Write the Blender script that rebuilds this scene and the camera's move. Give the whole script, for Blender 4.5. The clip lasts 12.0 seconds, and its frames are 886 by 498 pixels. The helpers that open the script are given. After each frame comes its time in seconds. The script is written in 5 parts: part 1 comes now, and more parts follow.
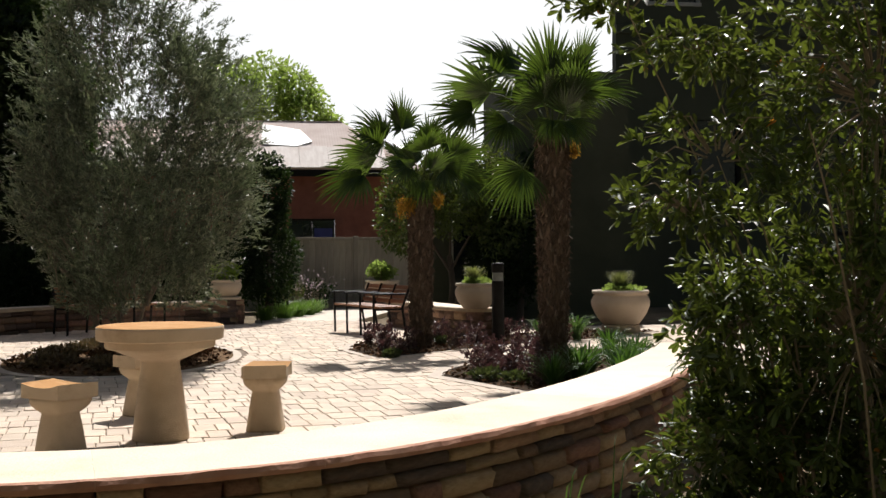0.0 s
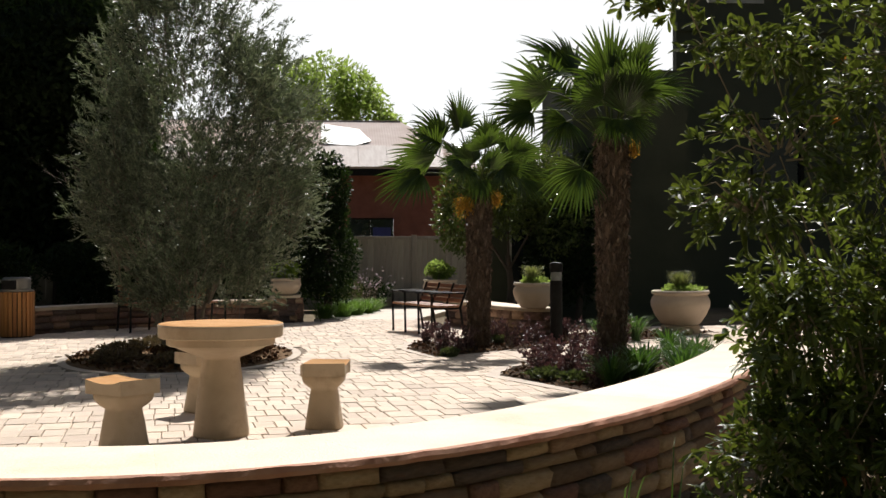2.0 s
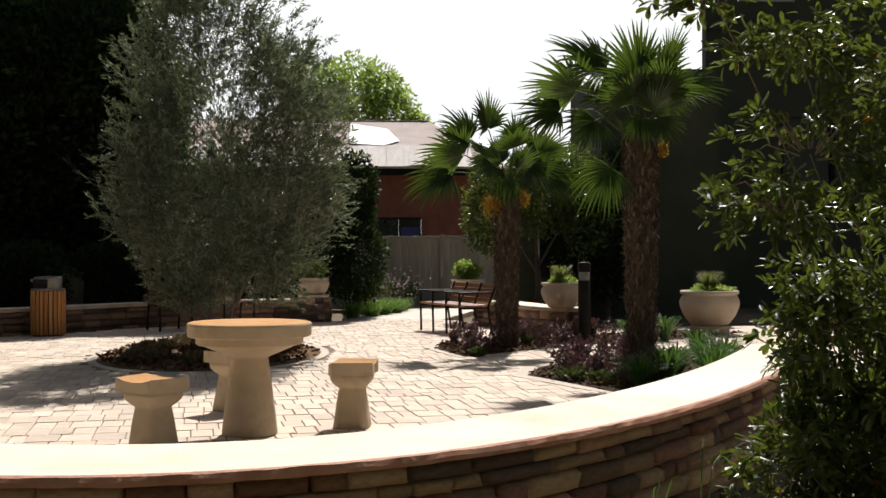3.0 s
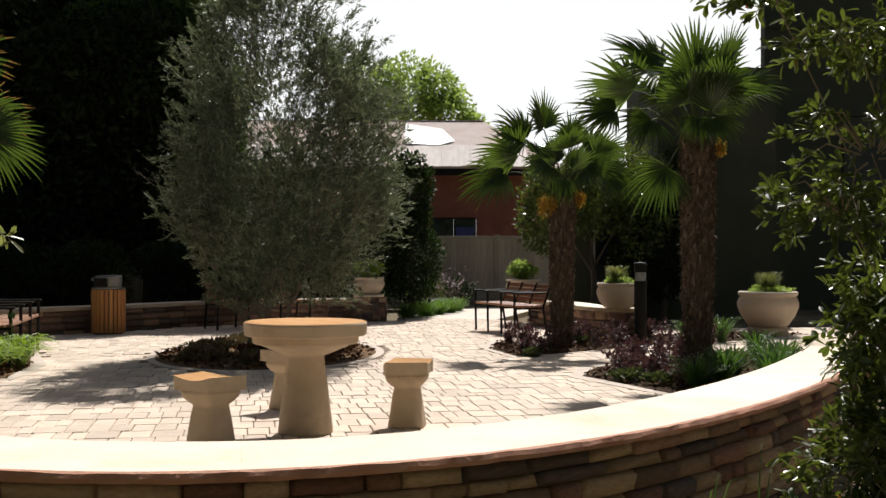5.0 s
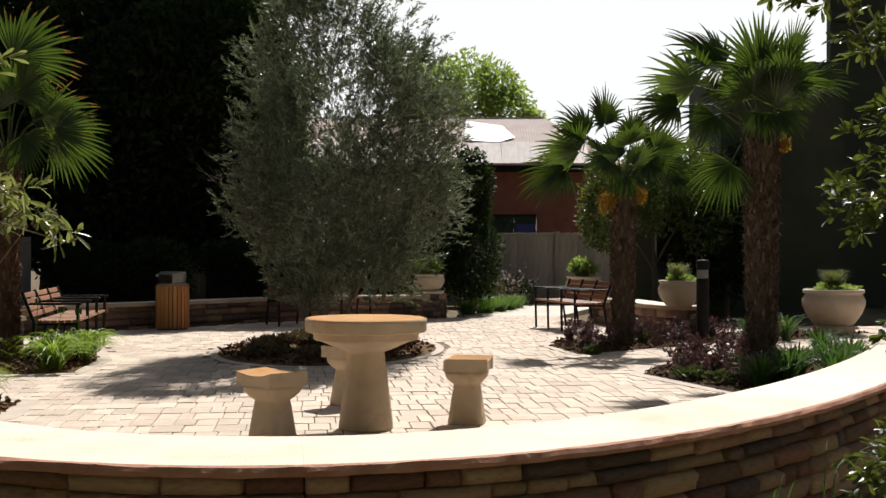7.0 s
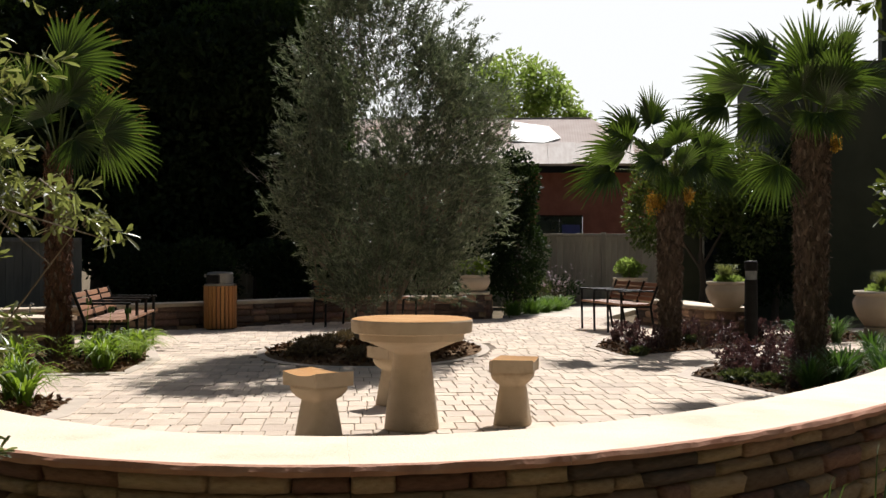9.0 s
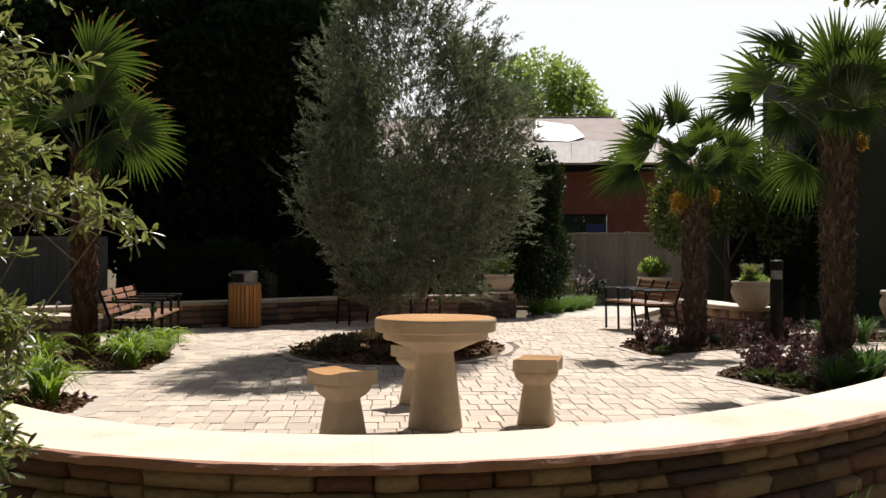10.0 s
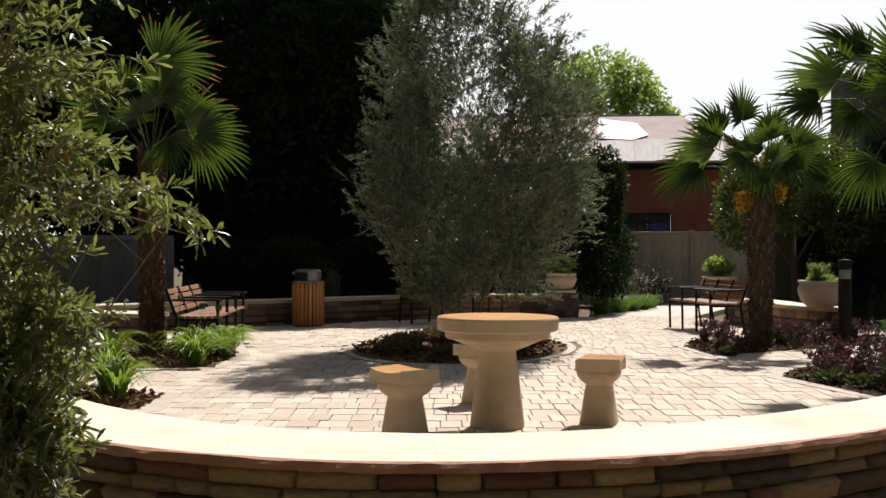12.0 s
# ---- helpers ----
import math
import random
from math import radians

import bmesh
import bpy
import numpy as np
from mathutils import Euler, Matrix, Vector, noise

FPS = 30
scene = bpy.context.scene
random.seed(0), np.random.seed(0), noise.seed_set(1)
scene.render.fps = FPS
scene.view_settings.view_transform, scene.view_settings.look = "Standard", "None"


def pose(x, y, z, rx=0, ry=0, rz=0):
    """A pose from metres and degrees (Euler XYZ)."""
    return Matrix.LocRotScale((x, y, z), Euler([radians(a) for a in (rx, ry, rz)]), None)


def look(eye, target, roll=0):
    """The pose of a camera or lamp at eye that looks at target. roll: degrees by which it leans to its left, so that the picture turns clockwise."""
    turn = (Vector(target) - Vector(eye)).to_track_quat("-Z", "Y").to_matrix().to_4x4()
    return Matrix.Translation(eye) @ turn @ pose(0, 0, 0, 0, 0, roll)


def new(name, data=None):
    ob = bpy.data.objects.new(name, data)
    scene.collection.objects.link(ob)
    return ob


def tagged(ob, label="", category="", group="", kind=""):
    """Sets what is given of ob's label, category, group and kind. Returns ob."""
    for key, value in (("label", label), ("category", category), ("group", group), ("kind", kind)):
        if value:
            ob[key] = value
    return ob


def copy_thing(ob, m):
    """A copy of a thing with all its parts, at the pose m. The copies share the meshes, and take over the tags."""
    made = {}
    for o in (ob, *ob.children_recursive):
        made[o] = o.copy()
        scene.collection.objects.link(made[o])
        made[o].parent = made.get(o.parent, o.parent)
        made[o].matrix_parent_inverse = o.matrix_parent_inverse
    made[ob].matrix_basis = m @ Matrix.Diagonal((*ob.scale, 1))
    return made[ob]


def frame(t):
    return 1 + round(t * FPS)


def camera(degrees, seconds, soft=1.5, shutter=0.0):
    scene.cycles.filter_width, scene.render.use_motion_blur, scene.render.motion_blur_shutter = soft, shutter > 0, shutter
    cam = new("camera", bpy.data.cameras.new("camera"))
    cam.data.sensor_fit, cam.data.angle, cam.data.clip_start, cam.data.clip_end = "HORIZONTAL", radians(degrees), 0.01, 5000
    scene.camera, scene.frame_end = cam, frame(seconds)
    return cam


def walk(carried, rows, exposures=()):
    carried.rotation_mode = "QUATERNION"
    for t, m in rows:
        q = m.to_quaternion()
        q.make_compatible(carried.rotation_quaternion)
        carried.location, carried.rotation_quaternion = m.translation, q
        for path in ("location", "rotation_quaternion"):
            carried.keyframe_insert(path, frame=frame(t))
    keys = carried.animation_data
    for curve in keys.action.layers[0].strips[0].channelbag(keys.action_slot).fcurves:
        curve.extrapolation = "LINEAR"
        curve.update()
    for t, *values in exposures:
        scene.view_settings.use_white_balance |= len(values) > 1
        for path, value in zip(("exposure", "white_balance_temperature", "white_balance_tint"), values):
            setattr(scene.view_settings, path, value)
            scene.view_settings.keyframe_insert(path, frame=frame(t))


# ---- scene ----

EYE = 1.28
cam = camera(41.86, 12.0, soft=1.5)
walk(cam, [
    (0.0, pose(0, 0, EYE, 90.112, 0.318, -8.466)),
    (0.5, pose(0, 0, EYE, 90.103, 0.277, -7.758)),
    (1.0, pose(0, 0, EYE, 90.111, 0.253, -7.074)),
    (1.5, pose(0, 0, EYE, 90.086, 0.198, -6.353)),
    (2.0, pose(0, 0, EYE, 90.087, 0.140, -5.592)),
    (2.5, pose(0, 0, EYE, 90.081, 0.119, -4.855)),
    (3.0, pose(0, 0, EYE, 90.074, 0.085, -4.213)),
    (5.0, pose(0, 0, EYE, 90.074, -0.018, -1.495)),
    (5.5, pose(0, 0, EYE, 90.041, -0.051, -0.756)),
    (6.0, pose(0, 0, EYE, 90.000, -0.045, 0.000)),
    (6.5, pose(0, 0, EYE, 89.966, -0.068, 0.743)),
    (7.0, pose(0, 0, EYE, 89.921, -0.070, 1.471)),
    (9.0, pose(0, 0, EYE, 89.953, -0.108, 3.732)),
    (9.5, pose(0, 0, EYE, 89.921, -0.122, 4.284)),
    (10.0, pose(0, 0, EYE, 89.906, -0.162, 4.906)),
    (10.5, pose(0, 0, EYE, 89.874, -0.200, 5.699)),
    (11.0, pose(0, 0, EYE, 89.833, -0.162, 6.514)),
    (11.5, pose(0, 0, EYE, 89.825, -0.202, 7.252)),
    (12.0, pose(0, 0, EYE, 89.841, -0.179, 7.978)),
], exposures=[(0.0, 0.30), (12.0, 0.24)])

# ---- light: a high sun behind the courtyard, to its right ----
SUN_TO = Vector((0.22, 0.88, 1.0)).normalized()
world = bpy.data.worlds.new("sky")
scene.world = world
world.use_nodes = True
wn = world.node_tree.nodes
sky = wn.new("ShaderNodeTexSky")
sky.sky_type = "NISHITA"
sky.sun_disc = False
sky.sun_elevation = math.asin(SUN_TO.z)
sky.sun_rotation = math.atan2(SUN_TO.x, SUN_TO.y)
sky.dust_density = 3.0
sky.air_density = 1.0
sky.ozone_density = 0.6
world.node_tree.links.new(sky.outputs["Color"], wn["Background"].inputs["Color"])
wn["Background"].inputs["Strength"].default_value = 0.037
sun = new("sun", bpy.data.lights.new("sun", "SUN"))
sun.data.energy = 5.0
sun.data.angle = radians(0.6)
sun.data.color = (1.0, 0.965, 0.94)
sun.matrix_world = look(SUN_TO * 40, (0, 0, 0))


def haze_backdrop():
    """Bright hazy sky far beyond the houses."""
    m = bpy.data.materials.new("bright_haze")
    m.use_nodes = True
    e = m.node_tree.nodes.new("ShaderNodeEmission")
    e.inputs["Color"].default_value = (0.97, 0.985, 1.0, 1)
    e.inputs["Strength"].default_value = 0.85
    m.node_tree.links.new(e.outputs["Emission"], m.node_tree.nodes["Material Output"].inputs["Surface"])
    vs, fs, n = [], [], 32
    for i in range(n + 1):
        t = radians(50 + 80 * i / n)
        for el in (0, 7, 14, 21, 28):
            vs.append((600 * math.cos(t), 600 * math.sin(t), 600 * math.tan(radians(el)) - 2))
    for i in range(n):
        for k in range(4):
            q = 5 * i + k
            fs.append((q, q + 5, q + 6, q + 1))
    me = bpy.data.meshes.new("backdrop")
    me.from_pydata(vs, [], fs)
    me.materials.append(m)
    return tagged(new("backdrop", me), "bright white hazy sky far beyond the court", "sky", kind="structure")


haze_backdrop()
rng = np.random.default_rng(7)
rnd = random.Random(11)


# ---- materials ----
def surface(name, c1, c2, scale=6.0, rough=0.8, bump=0.3, bump_scale=40.0, metal=0.0, vary="", amount=0.25,
            stretch=(1, 1, 1), spec=0.5, stain=None, stain_scale=1.2, translucent=0.0, glow_tint=(0.5, 0.8, 0.1)):
    """Two noise scales mix two colours; optional change from piece to piece, stains, bump and leaf translucency."""
    m = bpy.data.materials.new(name)
    m.use_nodes = True
    n, l = m.node_tree.nodes, m.node_tree.links
    b = n["Principled BSDF"]
    b.inputs["Roughness"].default_value = rough
    b.inputs["Metallic"].default_value = metal
    b.inputs["Specular IOR Level"].default_value = spec
    co = n.new("ShaderNodeTexCoord")
    mp = n.new("ShaderNodeMapping")
    mp.inputs["Scale"].default_value = stretch
    l.new(co.outputs["Object"], mp.inputs["Vector"])
    big = n.new("ShaderNodeTexNoise")
    big.inputs["Scale"].default_value = scale
    big.inputs["Detail"].default_value = 6
    l.new(mp.outputs["Vector"], big.inputs["Vector"])
    mix = n.new("ShaderNodeMix")
    mix.data_type = "RGBA"
    mix.inputs["A"].default_value = (*c1, 1)
    mix.inputs["B"].default_value = (*c2, 1)
    ramp = n.new("ShaderNodeMapRange")
    ramp.inputs["From Min"].default_value = 0.3
    ramp.inputs["From Max"].default_value = 0.7
    l.new(big.outputs["Fac"], ramp.inputs["Value"])
    l.new(ramp.outputs["Result"], mix.inputs["Factor"])
    colour = mix.outputs["Result"]
    if vary:
        hs = n.new("ShaderNodeHueSaturation")
        if vary == "object":
            src = n.new("ShaderNodeObjectInfo").outputs["Random"]
        else:
            src = n.new("ShaderNodeNewGeometry").outputs["Random Per Island"]
        mr = n.new("ShaderNodeMapRange")
        mr.inputs["To Min"].default_value = 1 - amount
        mr.inputs["To Max"].default_value = 1 + amount
        l.new(src, mr.inputs["Value"])
        l.new(mr.outputs["Result"], hs.inputs["Value"])
        mh = n.new("ShaderNodeMath")
        mh.operation = "MULTIPLY_ADD"
        mh.inputs[1].default_value = 7.31
        mh.inputs[2].default_value = 0.0
        l.new(src, mh.inputs[0])
        fr = n.new("ShaderNodeMath")
        fr.operation = "FRACT"
        l.new(mh.outputs[0], fr.inputs[0])
        hr = n.new("ShaderNodeMapRange")
        hr.inputs["To Min"].default_value = 0.5 - amount * 0.018
        hr.inputs["To Max"].default_value = 0.5 + amount * 0.018
        l.new(fr.outputs[0], hr.inputs["Value"])
        l.new(hr.outputs["Result"], hs.inputs["Hue"])
        l.new(colour, hs.inputs["Color"])
        colour = hs.outputs["Color"]
    if stain:
        sn = n.new("ShaderNodeTexNoise")
        sn.inputs["Scale"].default_value = stain_scale
        sn.inputs["Detail"].default_value = 8
        sn.inputs["Roughness"].default_value = 0.65
        l.new(co.outputs["Object"], sn.inputs["Vector"])
        sr = n.new("ShaderNodeMapRange")
        sr.inputs["From Min"].default_value = 0.52
        sr.inputs["From Max"].default_value = 0.72
        sr.inputs["To Max"].default_value = 0.75
        l.new(sn.outputs["Fac"], sr.inputs["Value"])
        sm = n.new("ShaderNodeMix")
        sm.data_type = "RGBA"
        l.new(sr.outputs["Result"], sm.inputs["Factor"])
        l.new(colour, sm.inputs["A"])
        sm.inputs["B"].default_value = (*stain, 1)
        colour = sm.outputs["Result"]
    l.new(colour, b.inputs["Base Color"])
    if bump:
        fine = n.new("ShaderNodeTexNoise")
        fine.inputs["Scale"].default_value = bump_scale
        fine.inputs["Detail"].default_value = 5
        l.new(mp.outputs["Vector"], fine.inputs["Vector"])
        bp = n.new("ShaderNodeBump")
        bp.inputs["Strength"].default_value = bump
        bp.inputs["Distance"].default_value = 0.01
        l.new(fine.outputs["Fac"], bp.inputs["Height"])
        l.new(bp.outputs["Normal"], b.inputs["Normal"])
        rr = n.new("ShaderNodeMapRange")
        rr.inputs["To Min"].default_value = max(0.02, rough - 0.12)
        rr.inputs["To Max"].default_value = min(1.0, rough + 0.12)
        l.new(fine.outputs["Fac"], rr.inputs["Value"])
        l.new(rr.outputs["Result"], b.inputs["Roughness"])
    if translucent:
        tr = n.new("ShaderNodeBsdfTranslucent")
        gl = n.new("ShaderNodeMix")
        gl.data_type = "RGBA"
        gl.blend_type = "MIX"
        gl.inputs["Factor"].default_value = 0.5
        l.new(colour, gl.inputs["A"])
        gl.inputs["B"].default_value = (*glow_tint, 1)
        l.new(gl.outputs["Result"], tr.inputs["Color"])
        ms = n.new("ShaderNodeMixShader")
        ms.inputs["Fac"].default_value = translucent
        l.new(b.outputs["BSDF"], ms.inputs[1])
        l.new(tr.outputs["BSDF"], ms.inputs[2])
        l.new(ms.outputs["Shader"], n["Material Output"].inputs["Surface"])
    return m


M = dict(
    soil=surface("soil", (0.028, 0.018, 0.010), (0.060, 0.037, 0.021), 9, 0.95, 0.9, 60, stain=(0.042, 0.026, 0.015), spec=0.04),
    dry_soil=surface("dry_soil", (0.120, 0.072, 0.038), (0.205, 0.132, 0.074), 7, 0.95, 0.9, 60, stain=(0.085, 0.052, 0.03), spec=0.04),
    lawn=surface("dry_ground", (0.13, 0.10, 0.065), (0.21, 0.165, 0.11), 5, 0.95, 0.8, 50, stain=(0.05, 0.06, 0.02), spec=0.04),
    paver=surface("paver", (0.58, 0.455, 0.345), (0.70, 0.585, 0.460), 5, 0.85, 0.5, 90, vary="object", amount=0.15, stain=(0.47, 0.355, 0.285), stain_scale=2.5),
    paver_far=surface("paver_far", (0.58, 0.455, 0.345), (0.70, 0.585, 0.460), 5, 0.85, 0.5, 90, vary="island", amount=0.15, stain=(0.47, 0.355, 0.285), stain_scale=2.5),
    joint=surface("joint_sand", (0.19, 0.15, 0.115), (0.27, 0.22, 0.17), 12, 0.95, 0.5, 120, spec=0.04),
    concrete=surface("pale_concrete", (0.58, 0.51, 0.42), (0.68, 0.60, 0.50), 4, 0.85, 0.35, 120, stain=(0.48, 0.41, 0.33)),
    border=surface("border_concrete", (0.50, 0.41, 0.33), (0.59, 0.50, 0.405), 4, 0.85, 0.35, 120, stain=(0.42, 0.345, 0.275)),
    cap=surface("cap_stone", (0.70, 0.58, 0.43), (0.78, 0.67, 0.52), 3, 0.8, 0.5, 60, vary="object", amount=0.10, stain=(0.60, 0.43, 0.28), stain_scale=1.6),
    stone=surface("ledge_stone", (0.30, 0.18, 0.105), (0.42, 0.28, 0.175), 7, 0.85, 0.9, 45, vary="object", amount=0.55, stain=(0.22, 0.15, 0.11), stain_scale=3),
    # Darker copy of the ledge stone: tree shade on the rear walls put into colour.
    stone_shaded=surface("ledge_stone_shaded", (0.185, 0.105, 0.072), (0.29, 0.185, 0.128), 7, 0.85, 0.9, 45, vary="object", amount=0.55, stain=(0.13, 0.085, 0.065), stain_scale=3),
    cap_edge=surface("red_cap_edge", (0.46, 0.20, 0.115), (0.56, 0.30, 0.19), 9, 0.85, 0.35, 50, stain=(0.28, 0.12, 0.07), stain_scale=4),
    stone_tan=surface("tan_ledge_stone", (0.46, 0.30, 0.17), (0.58, 0.42, 0.26), 7, 0.85, 0.9, 45, vary="object", amount=0.22, stain=(0.36, 0.22, 0.13), stain_scale=4),
    stone_red=surface("rust_ledge_stone", (0.22, 0.105, 0.068), (0.33, 0.175, 0.115), 7, 0.85, 0.9, 45, vary="object", amount=0.35, stain=(0.15, 0.085, 0.06), stain_scale=4),
    stone_dark=surface("slate_brown_stone", (0.11, 0.075, 0.058), (0.18, 0.13, 0.10), 7, 0.85, 0.9, 45, vary="object", amount=0.3, stain=(0.24, 0.13, 0.08), stain_scale=4),
    mortar=surface("mortar", (0.07, 0.055, 0.045), (0.11, 0.09, 0.07), 10, 0.95, 0.6, 80),
    cast=surface("cast_stone", (0.43, 0.335, 0.225), (0.53, 0.42, 0.29), 4, 0.85, 0.45, 130, stain=(0.33, 0.245, 0.155), stain_scale=5),
    cast_top=surface("weathered_cast_stone", (0.50, 0.25, 0.085), (0.58, 0.33, 0.14), 6, 0.9, 0.45, 130, spec=0.2, stain=(0.46, 0.21, 0.06), stain_scale=4),
    pot=surface("pot_clay", (0.48, 0.39, 0.29), (0.58, 0.49, 0.38), 3, 0.75, 0.3, 90, stain=(0.38, 0.30, 0.22), stain_scale=3),
    wood=surface("oiled_wood", (0.235, 0.100, 0.045), (0.34, 0.165, 0.078), 8, 0.55, 0.35, 60, vary="object", amount=0.2, stretch=(1, 1, 1)),
    bin_wood=surface("bin_wood", (0.33, 0.135, 0.032), (0.44, 0.20, 0.06), 7, 0.6, 0.4, 50, vary="object", amount=0.2, stretch=(1, 1, 0.15)),
    metal=surface("dark_metal", (0.009, 0.008, 0.008), (0.018, 0.017, 0.016), 10, 0.5, 0.15, 90, metal=0.0, spec=0.12),
    steel=surface("grey_metal", (0.20, 0.195, 0.18), (0.28, 0.27, 0.25), 10, 0.45, 0.15, 90, metal=0.7),
    fence=surface("fence_board", (0.30, 0.27, 0.22), (0.40, 0.36, 0.30), 4, 0.85, 0.5, 40, vary="object", amount=0.12, stretch=(4, 4, 0.5), stain=(0.22, 0.19, 0.15)),
    # Fence board darkened and blued: the left fence's deep shade is in the colour.
    fence_shaded=surface("shaded_fence_board", (0.105, 0.110, 0.112), (0.150, 0.156, 0.158), 4, 0.85, 0.5, 40, vary="object", amount=0.12, stretch=(4, 4, 0.5), stain=(0.08, 0.08, 0.078)),
    brick=surface("painted_brick", (0.23, 0.085, 0.06), (0.31, 0.125, 0.09), 3, 0.9, 0.5, 30, stain=(0.19, 0.08, 0.06)),
    roof=surface("corrugated_roof", (0.50, 0.39, 0.34), (0.62, 0.53, 0.48), 1.2, 0.85, 0.3, 20, spec=0.15, stain=(0.33, 0.18, 0.125), stain_scale=0.5),
    roof_pale=surface("pale_roof_sheet", (0.60, 0.53, 0.48), (0.72, 0.66, 0.61), 1.5, 0.8, 0.3, 20, spec=0.2, vary="object", amount=0.08, stretch=(6, 1, 1), stain=(0.48, 0.38, 0.32), stain_scale=0.7),
    roof_patch=surface("pale_sheet", (0.78, 0.78, 0.76), (0.86, 0.86, 0.84), 2, 0.45, 0.1, 20),
    stucco=surface("olive_stucco", (0.044, 0.052, 0.034), (0.064, 0.072, 0.048), 1.5, 0.95, 0.5, 120, stain=(0.036, 0.042, 0.028)),
    trim=surface("window_trim", (0.32, 0.32, 0.30), (0.40, 0.40, 0.37), 6, 0.6, 0.1, 60),
    glass=surface("dark_glass", (0.012, 0.016, 0.022), (0.02, 0.026, 0.035), 3, 0.06, 0.0, spec=0.7),
    blue=surface("blue_sheet", (0.02, 0.035, 0.20), (0.03, 0.05, 0.28), 4, 0.5, 0.1, 30),
    lens=surface("clear_lens", (0.16, 0.17, 0.17), (0.24, 0.25, 0.25), 14, 0.12, 0.1, 60, spec=0.8),
    bark=surface("bark", (0.045, 0.034, 0.025), (0.085, 0.065, 0.048), 12, 0.9, 0.9, 50, stretch=(1, 1, 0.3)),
    olive_bark=surface("olive_bark", (0.16, 0.13, 0.10), (0.24, 0.20, 0.16), 12, 0.9, 0.9, 50, stretch=(1, 1, 0.3)),
    palm_bark=surface("palm_fibre", (0.075, 0.049, 0.033), (0.145, 0.098, 0.067), 22, 0.95, 1.0, 70, vary="island", amount=0.35, stretch=(1, 1, 0.35)),
    twig=surface("twig", (0.20, 0.15, 0.10), (0.30, 0.24, 0.17), 20, 0.8, 0.3, 80),
    olive_leaf=surface("olive_leaf", (0.080, 0.104, 0.056), (0.190, 0.214, 0.148), 3, 0.38, 0, vary="island", amount=0.8, translucent=0.22, glow_tint=(0.26, 0.33, 0.12), spec=0.65),
    bush_leaf=surface("glossy_leaf", (0.034, 0.062, 0.012), (0.078, 0.108, 0.022), 3, 0.42, 0, vary="island", amount=0.6, translucent=0.22, glow_tint=(0.34, 0.42, 0.04), spec=0.5),
    old_leaf=surface("yellowed_leaf", (0.45, 0.22, 0.03), (0.52, 0.14, 0.02), 5, 0.4, 0, vary="island", amount=0.3, translucent=0.35, glow_tint=(0.7, 0.3, 0.03)),
    grey_leaf=surface("greyish_leaf", (0.080, 0.104, 0.034), (0.160, 0.176, 0.080), 3, 0.43, 0, vary="island", amount=0.65, translucent=0.38, glow_tint=(0.46, 0.50, 0.10), spec=0.7),
    dull_leaf=surface("dull_green_leaf", (0.040, 0.058, 0.016), (0.075, 0.088, 0.030), 3, 0.55, 0, vary="island", amount=0.5, translucent=0.2, glow_tint=(0.2, 0.26, 0.05)),
    # Near-black leaf green: deep shade of the background foliage is put into its colour.
    shaded_leaf=surface("shaded_leaf", (0.011, 0.022, 0.007), (0.022, 0.036, 0.012), 2, 0.65, 0, spec=0.18, vary="island", amount=0.5, translucent=0.12, glow_tint=(0.10, 0.20, 0.02)),
    mid_leaf=surface("mid_green_leaf", (0.030, 0.060, 0.013), (0.055, 0.092, 0.022), 2, 0.45, 0, vary="island", amount=0.4, translucent=0.45, glow_tint=(0.24, 0.38, 0.04)),
    cover_leaf=surface("brownish_cover_leaf", (0.12, 0.085, 0.045), (0.17, 0.115, 0.065), 3, 0.6, 0, vary="island", amount=0.5, translucent=0.15, glow_tint=(0.25, 0.2, 0.06)),
    bright_leaf=surface("bright_leaf", (0.10, 0.15, 0.024), (0.15, 0.21, 0.04), 2, 0.45, 0, vary="island", amount=0.35, translucent=0.6, glow_tint=(0.50, 0.66, 0.14)),
    palm_leaf=surface("palm_leaf", (0.020, 0.046, 0.011), (0.040, 0.070, 0.017), 3, 0.30, 0, vary="island", amount=0.5, translucent=0.26, glow_tint=(0.22, 0.34, 0.025)),
    petiole=surface("palm_petiole", (0.050, 0.072, 0.022), (0.085, 0.105, 0.040), 8, 0.75, 0.2, 60, spec=0.15),
    palm_stub=surface("palm_leaf_base", (0.10, 0.072, 0.05), (0.19, 0.145, 0.105), 18, 0.85, 0.6, 60),
    palm_red=surface("reddish_palm_fibre", (0.105, 0.050, 0.030), (0.185, 0.095, 0.058), 22, 0.95, 1.0, 70, vary="island", amount=0.35, stretch=(1, 1, 0.35)),
    palm_old=surface("dry_palm_tip", (0.20, 0.11, 0.03), (0.28, 0.16, 0.05), 3, 0.6, 0, vary="island", amount=0.3, translucent=0.25, glow_tint=(0.42, 0.26, 0.05)),
    grass_leaf=surface("strap_leaf", (0.090, 0.165, 0.016), (0.15, 0.235, 0.030), 3, 0.50, 0, vary="island", amount=0.4, translucent=0.48, glow_tint=(0.48, 0.66, 0.05)),
    verge_leaf=surface("verge_leaf", (0.050, 0.115, 0.014), (0.085, 0.160, 0.024), 3, 0.5, 0, vary="island", amount=0.35, translucent=0.32, glow_tint=(0.28, 0.50, 0.04)),
    deep_strap=surface("deep_strap_leaf", (0.035, 0.085, 0.015), (0.06, 0.12, 0.03), 3, 0.35, 0, vary="island", amount=0.35, translucent=0.25, glow_tint=(0.2, 0.4, 0.04)),
